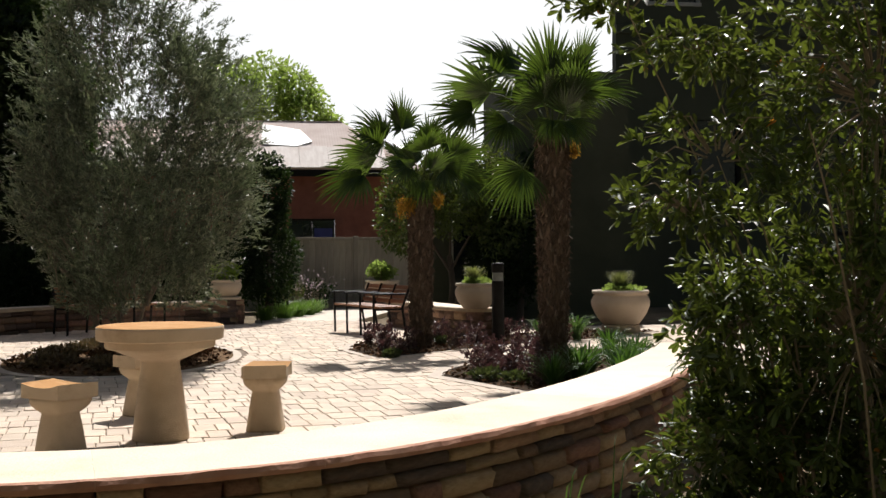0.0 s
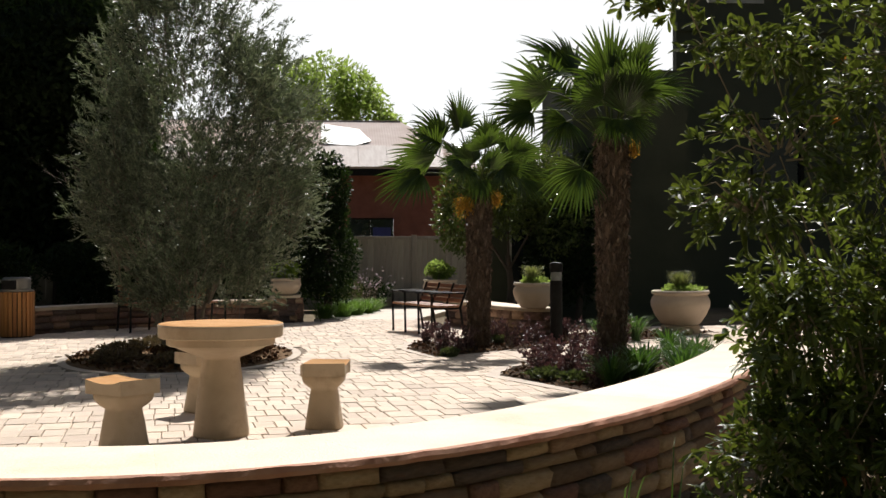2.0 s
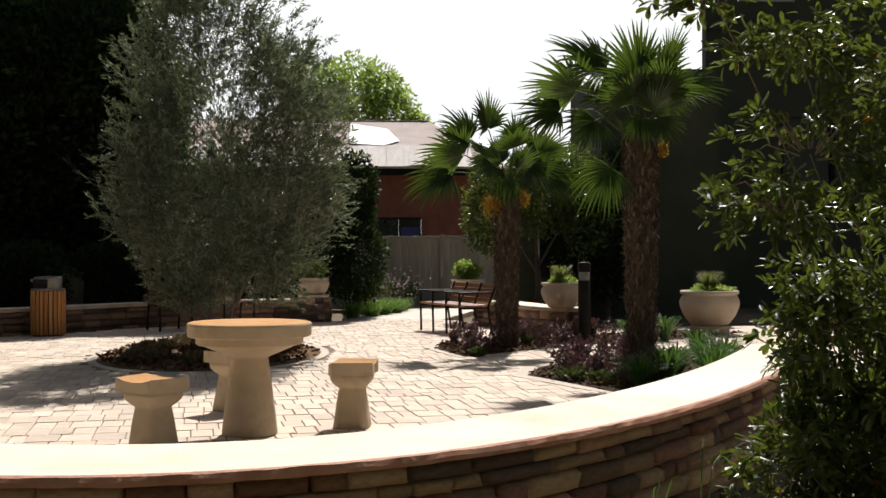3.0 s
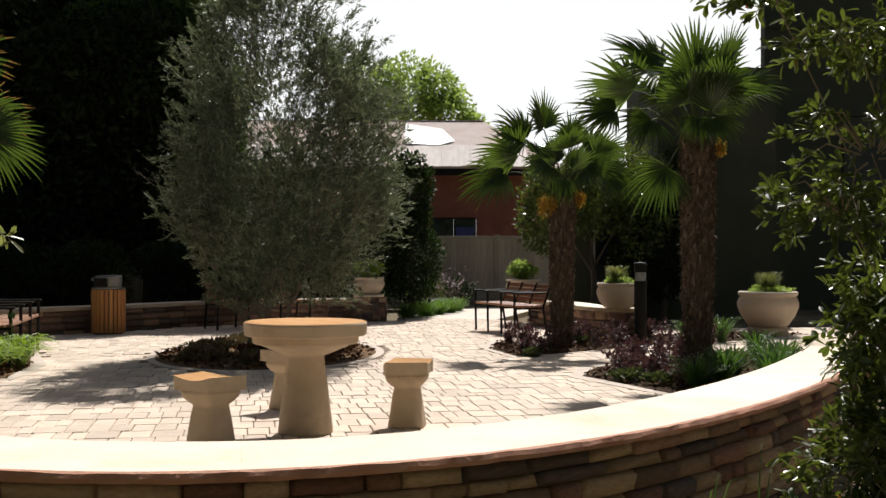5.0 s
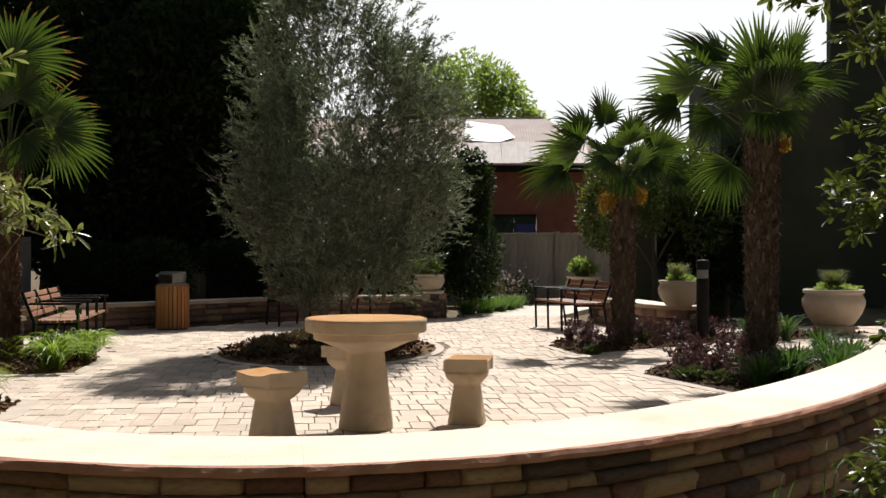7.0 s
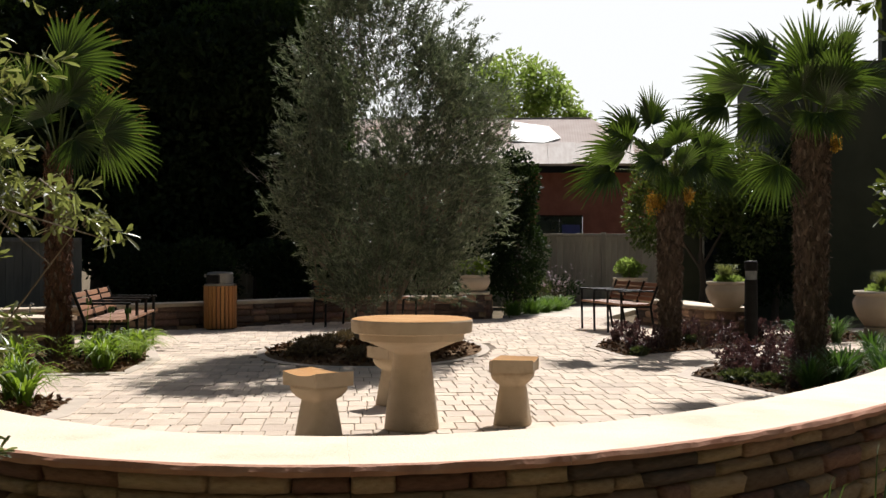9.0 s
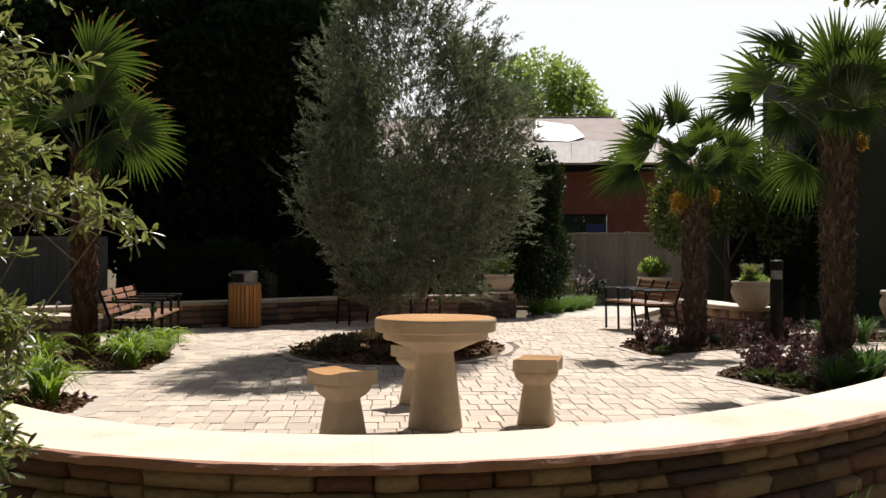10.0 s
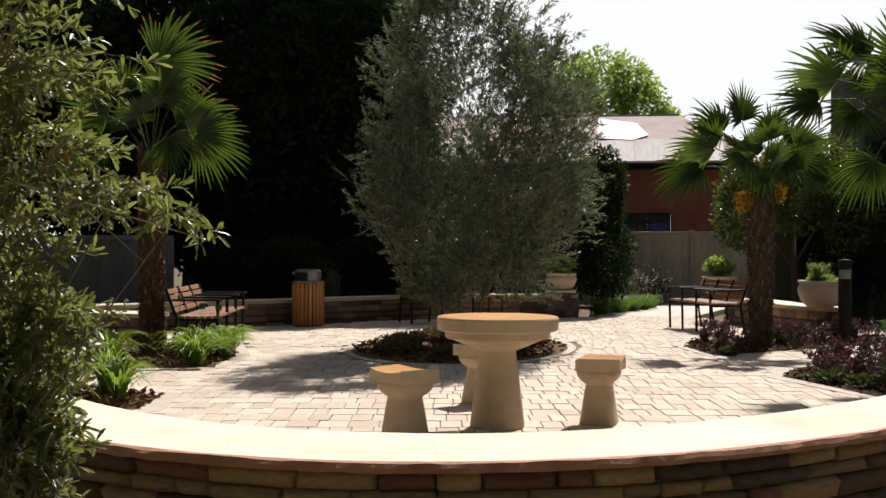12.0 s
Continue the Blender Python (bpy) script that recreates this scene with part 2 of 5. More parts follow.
    plum_leaf=surface("plum_leaf", (0.048, 0.026, 0.024), (0.088, 0.048, 0.042), 3, 0.5, 0, vary="island", amount=0.45, translucent=0.15, glow_tint=(0.30, 0.11, 0.11)),
    palm_flower=surface("palm_flower", (0.30, 0.15, 0.012), (0.38, 0.22, 0.03), 9, 0.7, 0, vary="island", amount=0.35, translucent=0.25, glow_tint=(0.55, 0.32, 0.03)),
    flower=surface("pale_flower", (0.6, 0.45, 0.55), (0.75, 0.62, 0.7), 5, 0.6, 0),
    mulch=surface("bark_chip", (0.090, 0.050, 0.028), (0.205, 0.118, 0.066), 9, 0.95, 0.6, 60, vary="island", amount=0.6, spec=0.04),
)


# ---- mesh helpers ----
def thing(name, label, category, at=(0, 0, 0), rz=0.0, group="", kind=""):
    ob = new(name)
    ob.empty_display_size = 0.1
    ob.matrix_basis = pose(*at, 0, 0, rz)
    return tagged(ob, label, category, group, kind)


def mesh_of(name, verts, faces, material, smooth=False):
    me = bpy.data.meshes.new(name)
    me.from_pydata([tuple(v) for v in verts], [], [tuple(f) for f in faces])
    for m in (material if isinstance(material, (list, tuple)) else [material]):
        me.materials.append(m)
    if smooth:
        me.polygons.foreach_set("use_smooth", [True] * len(me.polygons))
    me.update()
    return me


def raw(name, verts, faces, material, parent=None, label="", smooth=False):
    ob = new(name, mesh_of(name, verts, faces, material, smooth))
    if parent:
        ob.parent = parent
    return tagged(ob, label)


def part(name, bm, material, parent=None, label="", smooth=False):
    me = bpy.data.meshes.new(name)
    bmesh.ops.recalc_face_normals(bm, faces=bm.faces[:])
    bm.to_mesh(me)
    bm.free()
    for m in (material if isinstance(material, (list, tuple)) else [material]):
        me.materials.append(m)
    if smooth:
        me.polygons.foreach_set("use_smooth", [True] * len(me.polygons))
    ob = new(name, me)
    if parent:
        ob.parent = parent
    return tagged(ob, label)


def mesh_from(bm, name, material):
    me = bpy.data.meshes.new(name)
    bm.to_mesh(me)
    bm.free()
    me.materials.append(material)
    return me


def piece(name, me, parent, m):
    ob = new(name, me)
    ob.parent = parent
    ob.matrix_basis = m
    return ob


def box(sx, sy, sz, at=(0, 0, 0), bevel=0.0, bm=None, rot=None, jitter=0.0):
    bm = bm or bmesh.new()
    m = Matrix.Translation(at)
    if rot:
        m = m @ pose(0, 0, 0, *rot)
    r = bmesh.ops.create_cube(bm, size=1, matrix=m @ Matrix.Diagonal((sx, sy, sz, 1)))
    if jitter:
        for v in r["verts"]:
            v.co += Vector([rnd.uniform(-jitter, jitter) for _ in range(3)])
    if bevel:
        ed = list({e for v in r["verts"] for e in v.link_edges})
        bmesh.ops.bevel(bm, geom=ed, offset=bevel, segments=2, affect="EDGES", profile=0.6)
    return bm


def lathe(profile, n=40, bm=None, at=(0, 0, 0)):
    """A turned solid from (radius, height) pairs."""
    bm = bm or bmesh.new()
    rings = []
    for r, z in profile:
        rings.append([bm.verts.new((at[0] + r * math.cos(2 * math.pi * i / n), at[1] + r * math.sin(2 * math.pi * i / n), at[2] + z)) for i in range(n)])
    for a, b in zip(rings, rings[1:]):
        for i in range(n):
            bm.faces.new((a[i], a[(i + 1) % n], b[(i + 1) % n], b[i]))
    bm.faces.new(rings[0])
    bm.faces.new(rings[-1])
    return bm


def tube(points, radii, n=8, bm=None):
    """A tapered pipe along points."""
    bm = bm or bmesh.new()
    rings = []
    pts = [Vector(p) for p in points]
    for k, p in enumerate(pts):
        d = (pts[min(k + 1, len(pts) - 1)] - pts[max(k - 1, 0)]).normalized()
        a = d.orthogonal().normalized() if abs(d.z) < 0.9 else (Vector((1, 0, 0)) - d * d.x).normalized()
        b = d.cross(a)
        r = radii[k] if isinstance(radii, (list, tuple)) else radii
        rings.append([bm.verts.new(p + r * (a * math.cos(2 * math.pi * i / n) + b * math.sin(2 * math.pi * i / n))) for i in range(n)])
    for a, b in zip(rings, rings[1:]):
        for i in range(n):
            bm.faces.new((a[i], a[(i + 1) % n], b[(i + 1) % n], b[i]))
    bm.faces.new(rings[0])
    bm.faces.new(rings[-1])
    return bm


def slab(outline, z0, z1, bm=None):
    """A flat plate from an outline of (x, y) points."""
    bm = bm or bmesh.new()
    lo = [bm.verts.new((x, y, z0)) for x, y in outline]
    hi = [bm.verts.new((x, y, z1)) for x, y in outline]
    bm.faces.new(hi)
    bm.faces.new(lo[::-1])
    n = len(outline)
    for i in range(n):
        bm.faces.new((lo[i], lo[(i + 1) % n], hi[(i + 1) % n], hi[i]))
    return bm


def leaves(base, way, length, width, fold=0.25, curl=0.15, gen=None, flat=0.0):
    """Vertices and faces of many leaves: at each base, along each way, folded along the rib and curled at the tip."""
    gen = gen or rng
    n = len(base)
    way = way / (np.linalg.norm(way, axis=1, keepdims=True) + 1e-9)
    side = np.cross(way, gen.normal(size=(n, 3)) + np.array((0, 0, flat)))
    side /= np.linalg.norm(side, axis=1, keepdims=True) + 1e-9
    up = np.cross(side, way)
    L = (length * gen.uniform(0.65, 1.25, n))[:, None]
    W = (width * gen.uniform(0.7, 1.2, n))[:, None] * 0.5
    mid = base + way * L * 0.5 - up * L * curl * 0.3
    tip = base + way * L - up * L * curl
    v = np.stack([base, mid + side * W + up * W * fold, tip, mid - side * W + up * W * fold], 1).reshape(-1, 3)
    k = np.arange(n)[:, None] * 4
    f = np.concatenate([k + np.array([[0, 1, 2]]), k + np.array([[0, 2, 3]])], 1).reshape(-1, 3)
    return v, f


def round_leaves(base, way, length, width, fold=0.3, curl=0.12, gen=None, flat=0.0):
    """Blunt, broad-tipped leaves, folded along the rib: six faces each."""
    gen = gen or rng
    n = len(base)
    way = way / (np.linalg.norm(way, axis=1, keepdims=True) + 1e-9)
    side = np.cross(way, gen.normal(size=(n, 3)) + np.array((0, 0, flat)))
    side /= np.linalg.norm(side, axis=1, keepdims=True) + 1e-9
    up = np.cross(side, way)
    L = (length * gen.uniform(0.6, 1.25, n))[:, None]
    W = (width * gen.uniform(0.7, 1.2, n))[:, None] * 0.5
    rows = []
    for t, w in ((0.0, 0.06), (0.38, 0.72), (0.72, 1.0), (0.93, 0.62)):
        c = base + way * L * t - up * L * curl * t * t
        rows += [c + side * W * w + up * W * fold * w, c, c - side * W * w + up * W * fold * w]
    rows.append(base + way * L - up * L * curl)
    v = np.stack(rows, 1).reshape(-1, 3)
    k = np.arange(n)[:, None] * 13
    quads = np.array([[3 * i + j, 3 * i + j + 1, 3 * i + j + 4, 3 * i + j + 3] for i in range(3) for j in range(2)])
    f = [tuple(q) for q in (k[:, None] + quads[None]).reshape(-1, 4)]
    tips = np.array([[9, 10, 12], [10, 11, 12]])
    f += [tuple(q) for q in (k[:, None] + tips[None]).reshape(-1, 3)]
    return v, f


def cloud(n, centre, radius, gen=None, shell=0.55, lumps=14, depth=0.35):
    """Points of a lumpy, gappy crown: more of them near its outer shell."""
    gen = gen or rng
    d = gen.normal(size=(n, 3))
    d /= np.linalg.norm(d, axis=1, keepdims=True)
    bumps = gen.normal(size=(lumps, 3))
    bumps /= np.linalg.norm(bumps, axis=1, keepdims=True)
    s = np.clip(((d @ bumps.T) ** 7).max(1), 0, 1)
    r = gen.uniform(shell ** 3, 1, n) ** (1 / 3) * (1 - depth + depth * s)
    return np.array(centre) + d * r[:, None] * np.array(radius), d


# ---- the ground and the paved court ----
def spread(name, cx, cy, r0, rings, spokes, zfun, material):
    vs, fs = [(cx, cy, zfun(cx, cy))], []
    for k in range(rings):
        r = r0 * 1.33 ** k
        for i in range(spokes):
            a = 2 * math.pi * i / spokes
            x, y = cx + r * math.cos(a), cy + r * math.sin(a)
            vs.append((x, y, zfun(x, y)))
    for i in range(spokes):
        fs.append((0, 1 + i, 1 + (i + 1) % spokes))
    for k in range(rings - 1):
        a, b = 1 + k * spokes, 1 + (k + 1) * spokes
        for i in range(spokes):
            fs.append((a + i, b + i, b + (i + 1) % spokes, a + (i + 1) % spokes))
    return raw(name, vs, fs, material)


ground = spread("ground", 0, 12, 1.2, 28, 48, lambda x, y: -0.10 + 0.02 * math.sin(x * 1.7) * math.cos(y * 1.3), M["lawn"])
tagged(ground, "bare brown planting soil with dry patches", "ground", kind="structure")


def wall_front(s):
    return Vector((s, 4.08 + 0.238 * (s + 0.95) ** 2, 0))


def wall_back(s):
    """Rear edge of the seat wall's cap, square to its front edge."""
    slope = 2 * 0.238 * (s + 0.95)
    nrm = Vector((-slope, 1, 0)).normalized()
    return wall_front(s) + nrm * (0.70 - 0.045 * abs(s + 0.95))


COURT = [(-4.6, 7.9), (-3.2, 5.8), (-2.2, 5.05), (-1.0, 4.75), (0.3, 5.2), (1.3, 6.2), (2.3, 7.7), (3.0, 9.0), (3.9, 10.4), (7.2, 13.5), (7.6, 19.2), (3.2, 18.6),
         (2.2, 19.6), (1.6, 21.5), (0.4, 21.9), (-0.5, 21.0), (-1.4, 20.9), (-2.6, 20.4), (-3.8, 19.4), (-4.7, 18.4), (-5.7, 17.4), (-6.6, 16.2), (-6.4, 10.5)]
court = part("pavement", slab(COURT, -0.12, -0.012), M["joint"])
tagged(court, "court of tan and pinkish concrete pavers with sandy joints", "paving", kind="structure")


def inside(poly, x, y):
    hit, j = False, len(poly) - 1
    for i in range(len(poly)):
        (xi, yi), (xj, yj) = poly[i], poly[j]
        if (yi > y) != (yj > y) and x < (xj - xi) * (y - yi) / (yj - yi) + xi:
            hit = not hit
        j = i
    return hit


# planting beds cut into the paving: outlines of (x, y)
BED_MIDDLE = [(1.28, 13.85), (1.02, 15.0), (1.15, 16.1), (1.9, 16.6), (3.2, 17.0), (5.0, 18.4), (6.0, 17.6), (4.6, 16.2), (3.2, 15.5), (2.0, 14.5)]
BED_RIGHT = [(2.22, 10.5), (1.92, 11.3), (1.72, 11.75), (2.0, 12.6), (2.5, 13.3), (3.5, 14.4), (4.7, 14.9), (5.5, 14.2), (4.5, 12.2), (3.4, 10.2), (2.75, 9.05)]
BED_LEFT = [(-4.07, 11.65), (-4.22, 12.9), (-4.7, 14.4), (-5.5, 14.3), (-6.3, 12.5), (-6.2, 11.2), (-5.0, 11.35)]
BED_NEAR_LEFT = [(-3.72, 9.40), (-3.60, 8.62), (-3.75, 7.2), (-4.6, 8.0), (-5.6, 9.3), (-4.5, 9.75)]
RING_C, RING_A, RING_B = (-1.80, 14.55), 1.44, 2.32


def in_ring(x, y, grow=0.0):
    return ((x - RING_C[0]) / (RING_A + grow)) ** 2 + ((y - RING_C[1]) / (RING_B + grow)) ** 2 < 1


def grown(poly, d):
    cx, cy = sum(p[0] for p in poly) / len(poly), sum(p[1] for p in poly) / len(poly)
    out = []
    for x, y in poly:
        v = Vector((x - cx, y - cy))
        v *= 1 + d / v.length
        out.append((cx + v.x, cy + v.y))
    return out


BEDS = [BED_MIDDLE, BED_RIGHT, BED_LEFT, BED_NEAR_LEFT]
BANDS = [grown(b, w) for b, w in zip(BEDS, (0.12, 0.16, 0.17, 0.2))]


def band(name, inner, outer, z, parent=None):
    vs, fs, n = [], [], len(inner)
    for p, q in zip(inner, outer):
        vs += [(*p, z), (*q, z), (*p, -0.1), (*q, -0.1)]
    for i in range(n):
        a, b = 4 * i, 4 * ((i + 1) % n)
        fs += [(a, a + 1, b + 1, b), (a + 1, a + 3, b + 3, b + 1), (a, b, b + 2, a + 2)]
    return raw(name, vs, fs, M["border"], parent)


def bed(name, outline, label, seed, earth="soil"):
    """A soil plate with an uneven surface, and bark chips on it."""
    g = np.random.default_rng(seed)
    ob = part(name, slab(outline, -0.11, -0.004), M[earth])
    tagged(ob, label, "planting bed", kind="structure")
    pts = []
    xs, ys = [p[0] for p in outline], [p[1] for p in outline]
    while len(pts) < 1500:
        x, y = g.uniform(min(xs), max(xs)), g.uniform(min(ys), max(ys))
        if inside(outline, x, y):
            pts.append((x, y, g.uniform(0.0, 0.035)))
    d = g.normal(size=(len(pts), 3)) * (1, 1, 0.35)
    v, f = leaves(np.array(pts), d, 0.07, 0.035, gen=g)
    tagged(raw("bark_mulch", v, f, M["mulch"], ob), kind="stuff")
    return ob


bed("bed_middle", BED_MIDDLE, "dark mulched bed with plum shrubs under a palm", 3)
bed("bed_right", BED_RIGHT, "dark mulched bed beside the seat wall", 4)
bed("bed_left", BED_LEFT, "brown mulched bed with day lilies", 5, "dry_soil")
bed("bed_near_left", BED_NEAR_LEFT, "small brown mulched bed at the seat wall", 6, "dry_soil")
for b, o in zip(BEDS, BANDS):
    k = tagged(band("paving_border", b, o, 0.004), "smooth pale concrete border round a planting bed", "border", kind="structure")


def ellipse(cx, cy, a, b, n=56):
    return [(cx + a * math.cos(2 * math.pi * i / n), cy + b * math.sin(2 * math.pi * i / n)) for i in range(n)]


tagged(band("paving_border", ellipse(*RING_C, RING_A - 0.10, RING_B - 0.16), ellipse(*RING_C, RING_A, RING_B), 0.005),
       "pale concrete ring round the olive tree's bed", "border", kind="structure")
ring_bed = part("bed_olive", slab(ellipse(*RING_C, RING_A - 0.10, RING_B - 0.16), -0.11, -0.002), M["dry_soil"])
gm = np.random.default_rng(77)
am, rm = gm.uniform(0, 2 * math.pi, 1500), np.sqrt(gm.uniform(0, 0.95, 1500))
spot = np.stack([RING_C[0] + (RING_A - 0.10) * rm * np.cos(am), RING_C[1] + (RING_B - 0.16) * rm * np.sin(am), gm.uniform(0.0, 0.025, 1500)], 1)
v, f = leaves(spot, gm.normal(size=(1500, 3)) * (1, 1, 0.35), 0.08, 0.045, gen=gm)
tagged(raw("bark_mulch", v, f, M["mulch"], ring_bed), kind="stuff")
tagged(ring_bed, "round bed of dark mulch and low plants under an olive tree", "planting bed", kind="structure")

# concrete walk beyond the court
walk_far = part("pavement", slab([(0.45, 21.8), (1.55, 21.4), (2.5, 24.6), (6.0, 25.6), (6.0, 26.6), (1.2, 26.2), (-0.3, 22.0)], -0.09, 0.0), M["concrete"])
tagged(walk_far, "smooth pale concrete walk leading off the court", "walkway", kind="structure")


# ---- low walls of stacked stone ----
def rough_block(seed):
    """A split-faced block one unit long, its face towards -y: a broken outline, rounded arrises and an uneven front."""
    g = random.Random(seed)
    us, ws = (0.0, 0.06, 0.36, 0.68, 0.94, 1.0), (0.0, 0.17, 0.80, 1.0)
    nu, nw = len(us), len(ws)
    vs, fs = [], []
    for j, w in enumerate(ws):
        for i, u in enumerate(us):
            rim = i in (0, nu - 1) or j in (0, nw - 1)
            corner = i in (0, nu - 1) and j in (0, nw - 1)
            x, z = u - 0.5, w - 0.5
            if corner:
                x, z = x * 0.985, z * 0.93
            vs.append((x + (g.uniform(-0.012, 0.012)), -0.5 + (g.uniform(0.16, 0.30) if rim else g.uniform(-0.07, 0.12)), z + g.uniform(-0.035, 0.035)))
    for j in range(nw - 1):
        for i in range(nu - 1):
            a = j * nu + i
            fs.append((a, a + 1, a + nu + 1, a + nu))
    rim = [i for i in range(nu)] + [j * nu + nu - 1 for j in range(1, nw)] + [(nw - 1) * nu + i for i in range(nu - 2, -1, -1)] + [j * nu for j in range(nw - 2, 0, -1)]
    b = len(vs)
    vs += [(vs[i][0], 0.5, vs[i][2]) for i in rim]
    m = len(rim)
    fs += [(rim[i], b + i, b + (i + 1) % m, rim[(i + 1) % m]) for i in range(m)]
    fs.append(tuple(b + i for i in range(m)))
    me = bpy.data.meshes.new("block")
    me.from_pydata(vs, [], fs)
    me.polygons.foreach_set("use_smooth", [True] * len(me.polygons))
    me.update()
    return me


def stones_along(line, z0, z1, course, long_lo, long_hi, face, parent, material, seed, limit=10 ** 6):
    """Lays courses of rough blocks along a line of (x, y) points; face is the side on which they stand proud."""
    g = random.Random(seed)
    shapes = []
    for k in range(len(material) * 6):
        me = rough_block(seed * 50 + k)
        me.materials.append(material[k % len(material)])
        shapes.append(me)
    cum = [0.0]
    for a, b in zip(line, line[1:]):
        cum.append(cum[-1] + (Vector(b) - Vector(a)).length)
    total = cum[-1]

    def at(s):
        s = min(max(s, 0), total - 1e-4)
        for i in range(len(line) - 1):
            if cum[i + 1] >= s:
                t = (s - cum[i]) / (cum[i + 1] - cum[i])
                a, b = Vector(line[i]), Vector(line[i + 1])
                return a.lerp(b, t), (b - a).normalized()
    z, count, rest_v, rest_f = z1, 0, [], []
    while z > z0 + 0.02:
        h = min(g.uniform(*course), z - z0)
        if z - h - z0 < course[0] * 0.6:
            h = z - z0
        s = -g.uniform(0, long_hi)
        while s < total:
            w = g.uniform(long_lo, long_hi)
            a, b = max(s, 0), min(s + w, total)
            if b - a > 0.03:
                p, d = at((a + b) / 2)
                nrm = Vector((d.y, -d.x)) * face
                c = p + nrm * (g.uniform(0.0, 0.028) - 0.05)
                m = Matrix.Translation((c.x, c.y, z - h / 2)) @ pose(0, 0, 0, 0, g.uniform(-0.8, 0.8), math.degrees(math.atan2(d.y, d.x)) + (0 if face > 0 else 180) + g.uniform(-1.2, 1.2))
                m = m @ Matrix.Diagonal((b - a - 0.006, 0.14, h - 0.002, 1))
                me = g.choice(shapes)
                if count < limit:
                    piece("stone", me, parent, m)
                else:
                    n0 = len(rest_v)
                    rest_v += [m @ v.co for v in me.vertices]
                    rest_f += [[n0 + k for k in q.vertices] for q in me.polygons]
                count += 1
            s += w
        z -= h
    if rest_v:
        tagged(raw("lower_stones", rest_v, rest_f, material[0], parent), kind="stuff")


# Mostly the ledge stone with shade in its colour, mixed with plain stones.
FAR_STONES = (M["stone_shaded"], M["stone_shaded"], M["stone_dark"], M["stone"])


def wall_core(name, front, back, z0, z1, material, parent=None):
    vs, fs, n = [], [], len(front)
    for p, q in zip(front, back):
        vs += [(p[0], p[1], z0), (p[0], p[1], z1), (q[0], q[1], z1), (q[0], q[1], z0)]
    for i in range(n - 1):
        a, b = 4 * i, 4 * (i + 1)
        for k in range(4):
            fs.append((a + k, a + (k + 1) % 4, b + (k + 1) % 4, b + k))
    fs += [(0, 1, 2, 3), tuple(4 * (n - 1) + k for k in (3, 2, 1, 0))]
    return raw(name, vs, fs, material, parent)


def cap_stone(front, back, z0, z1, parent, seed, rough=0.007, edge="cap_edge"):
    """One slab of the cap: rows across its width, chipped at the front edge."""
    g = random.Random(seed)
    vs, fs, n = [], [], len(front)
    prof = ((0.0, 0.012), (0.0, 0.45), (0.02, 1.0 - 0.12), (0.05, 1.0), (0.5, 1.0), (0.95, 1.0), (1.0, 0.9), (1.0, 0.0))
    for p, q in zip(front, back):
        p, q = Vector(p), Vector(q)
        for u, w in prof:
            c = p.lerp(q, u)
            j = (rough * (1.0 * noise.noise(Vector((p.x * 4, p.y * 4, 3.1))) + 0.5 * noise.noise(Vector((p.x * 10, p.y * 10, w * 2))) + 0.1 * g.uniform(-1, 1))) if u < 0.06 else 0
            d = (q - p).normalized()
            vs.append((c.x + d.x * j, c.y + d.y * j, z0 + (z1 - z0) * w + (0.006 * noise.noise(Vector((p.x * 9, p.y * 9, w * 3))) if w < 0.9 and u < 0.03 else 0)))
    k = len(prof)
    for i in range(n - 1):
        for m in range(k):
            fs.append((i * k + m, i * k + (m + 1) % k, (i + 1) * k + (m + 1) % k, (i + 1) * k + m))
    fs += [tuple(range(k)), tuple((n - 1) * k + m for m in range(k - 1, -1, -1))]
    ob = raw("cap_slab", vs, fs, [M["cap"], M[edge]], parent)
    # Front edge faces take the edge material; on the seat wall darker and redder.
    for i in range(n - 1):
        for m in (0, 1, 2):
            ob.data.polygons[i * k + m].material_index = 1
    return ob


seat_wall = thing("wall_seat", "curved low seat wall of stacked tan stone with smooth sandstone cap", "seat wall", kind="structure")
svals = [-4.6 + 0.1 * i for i in range(84)]
inset = 0.06


def inner(s, d):
    a, b = wall_front(s), wall_back(s)
    return a + (b - a).normalized() * d


wall_core("core", [inner(s, inset + 0.03) for s in svals], [inner(s, 0.60 - 0.05 * abs(s + 0.95)) for s in svals], -0.12, 0.460, M["mortar"], seat_wall)
for i in range(0, 83, 8):
    seg = svals[i:min(i + 9, 84)]
    f = [wall_front(s + (0.0002 if k == 0 else -0.0002 if k == len(seg) - 1 else 0)) for k, s in enumerate(seg)]
    b = [wall_back(s + (0.0002 if k == 0 else -0.0002 if k == len(seg) - 1 else 0)) for k, s in enumerate(seg)]
    fine_f = [f[0].lerp(f[1], 0)] + [f[j].lerp(f[j + 1], t) for j in range(len(f) - 1) for t in (0.25, 0.5, 0.75, 1)]
    fine_b = [b[0]] + [b[j].lerp(b[j + 1], t) for j in range(len(b) - 1) for t in (0.25, 0.5, 0.75, 1)]
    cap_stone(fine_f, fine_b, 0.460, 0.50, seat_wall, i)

BACK_LINE = [(-7.4, 15.6), (-6.35, 16.75), (-5.6, 17.6), (-4.65, 18.5), (-3.75, 19.6), (-2.6, 20.45), (-1.9, 20.8), (-1.15, 21.0), (-0.5, 21.0)]


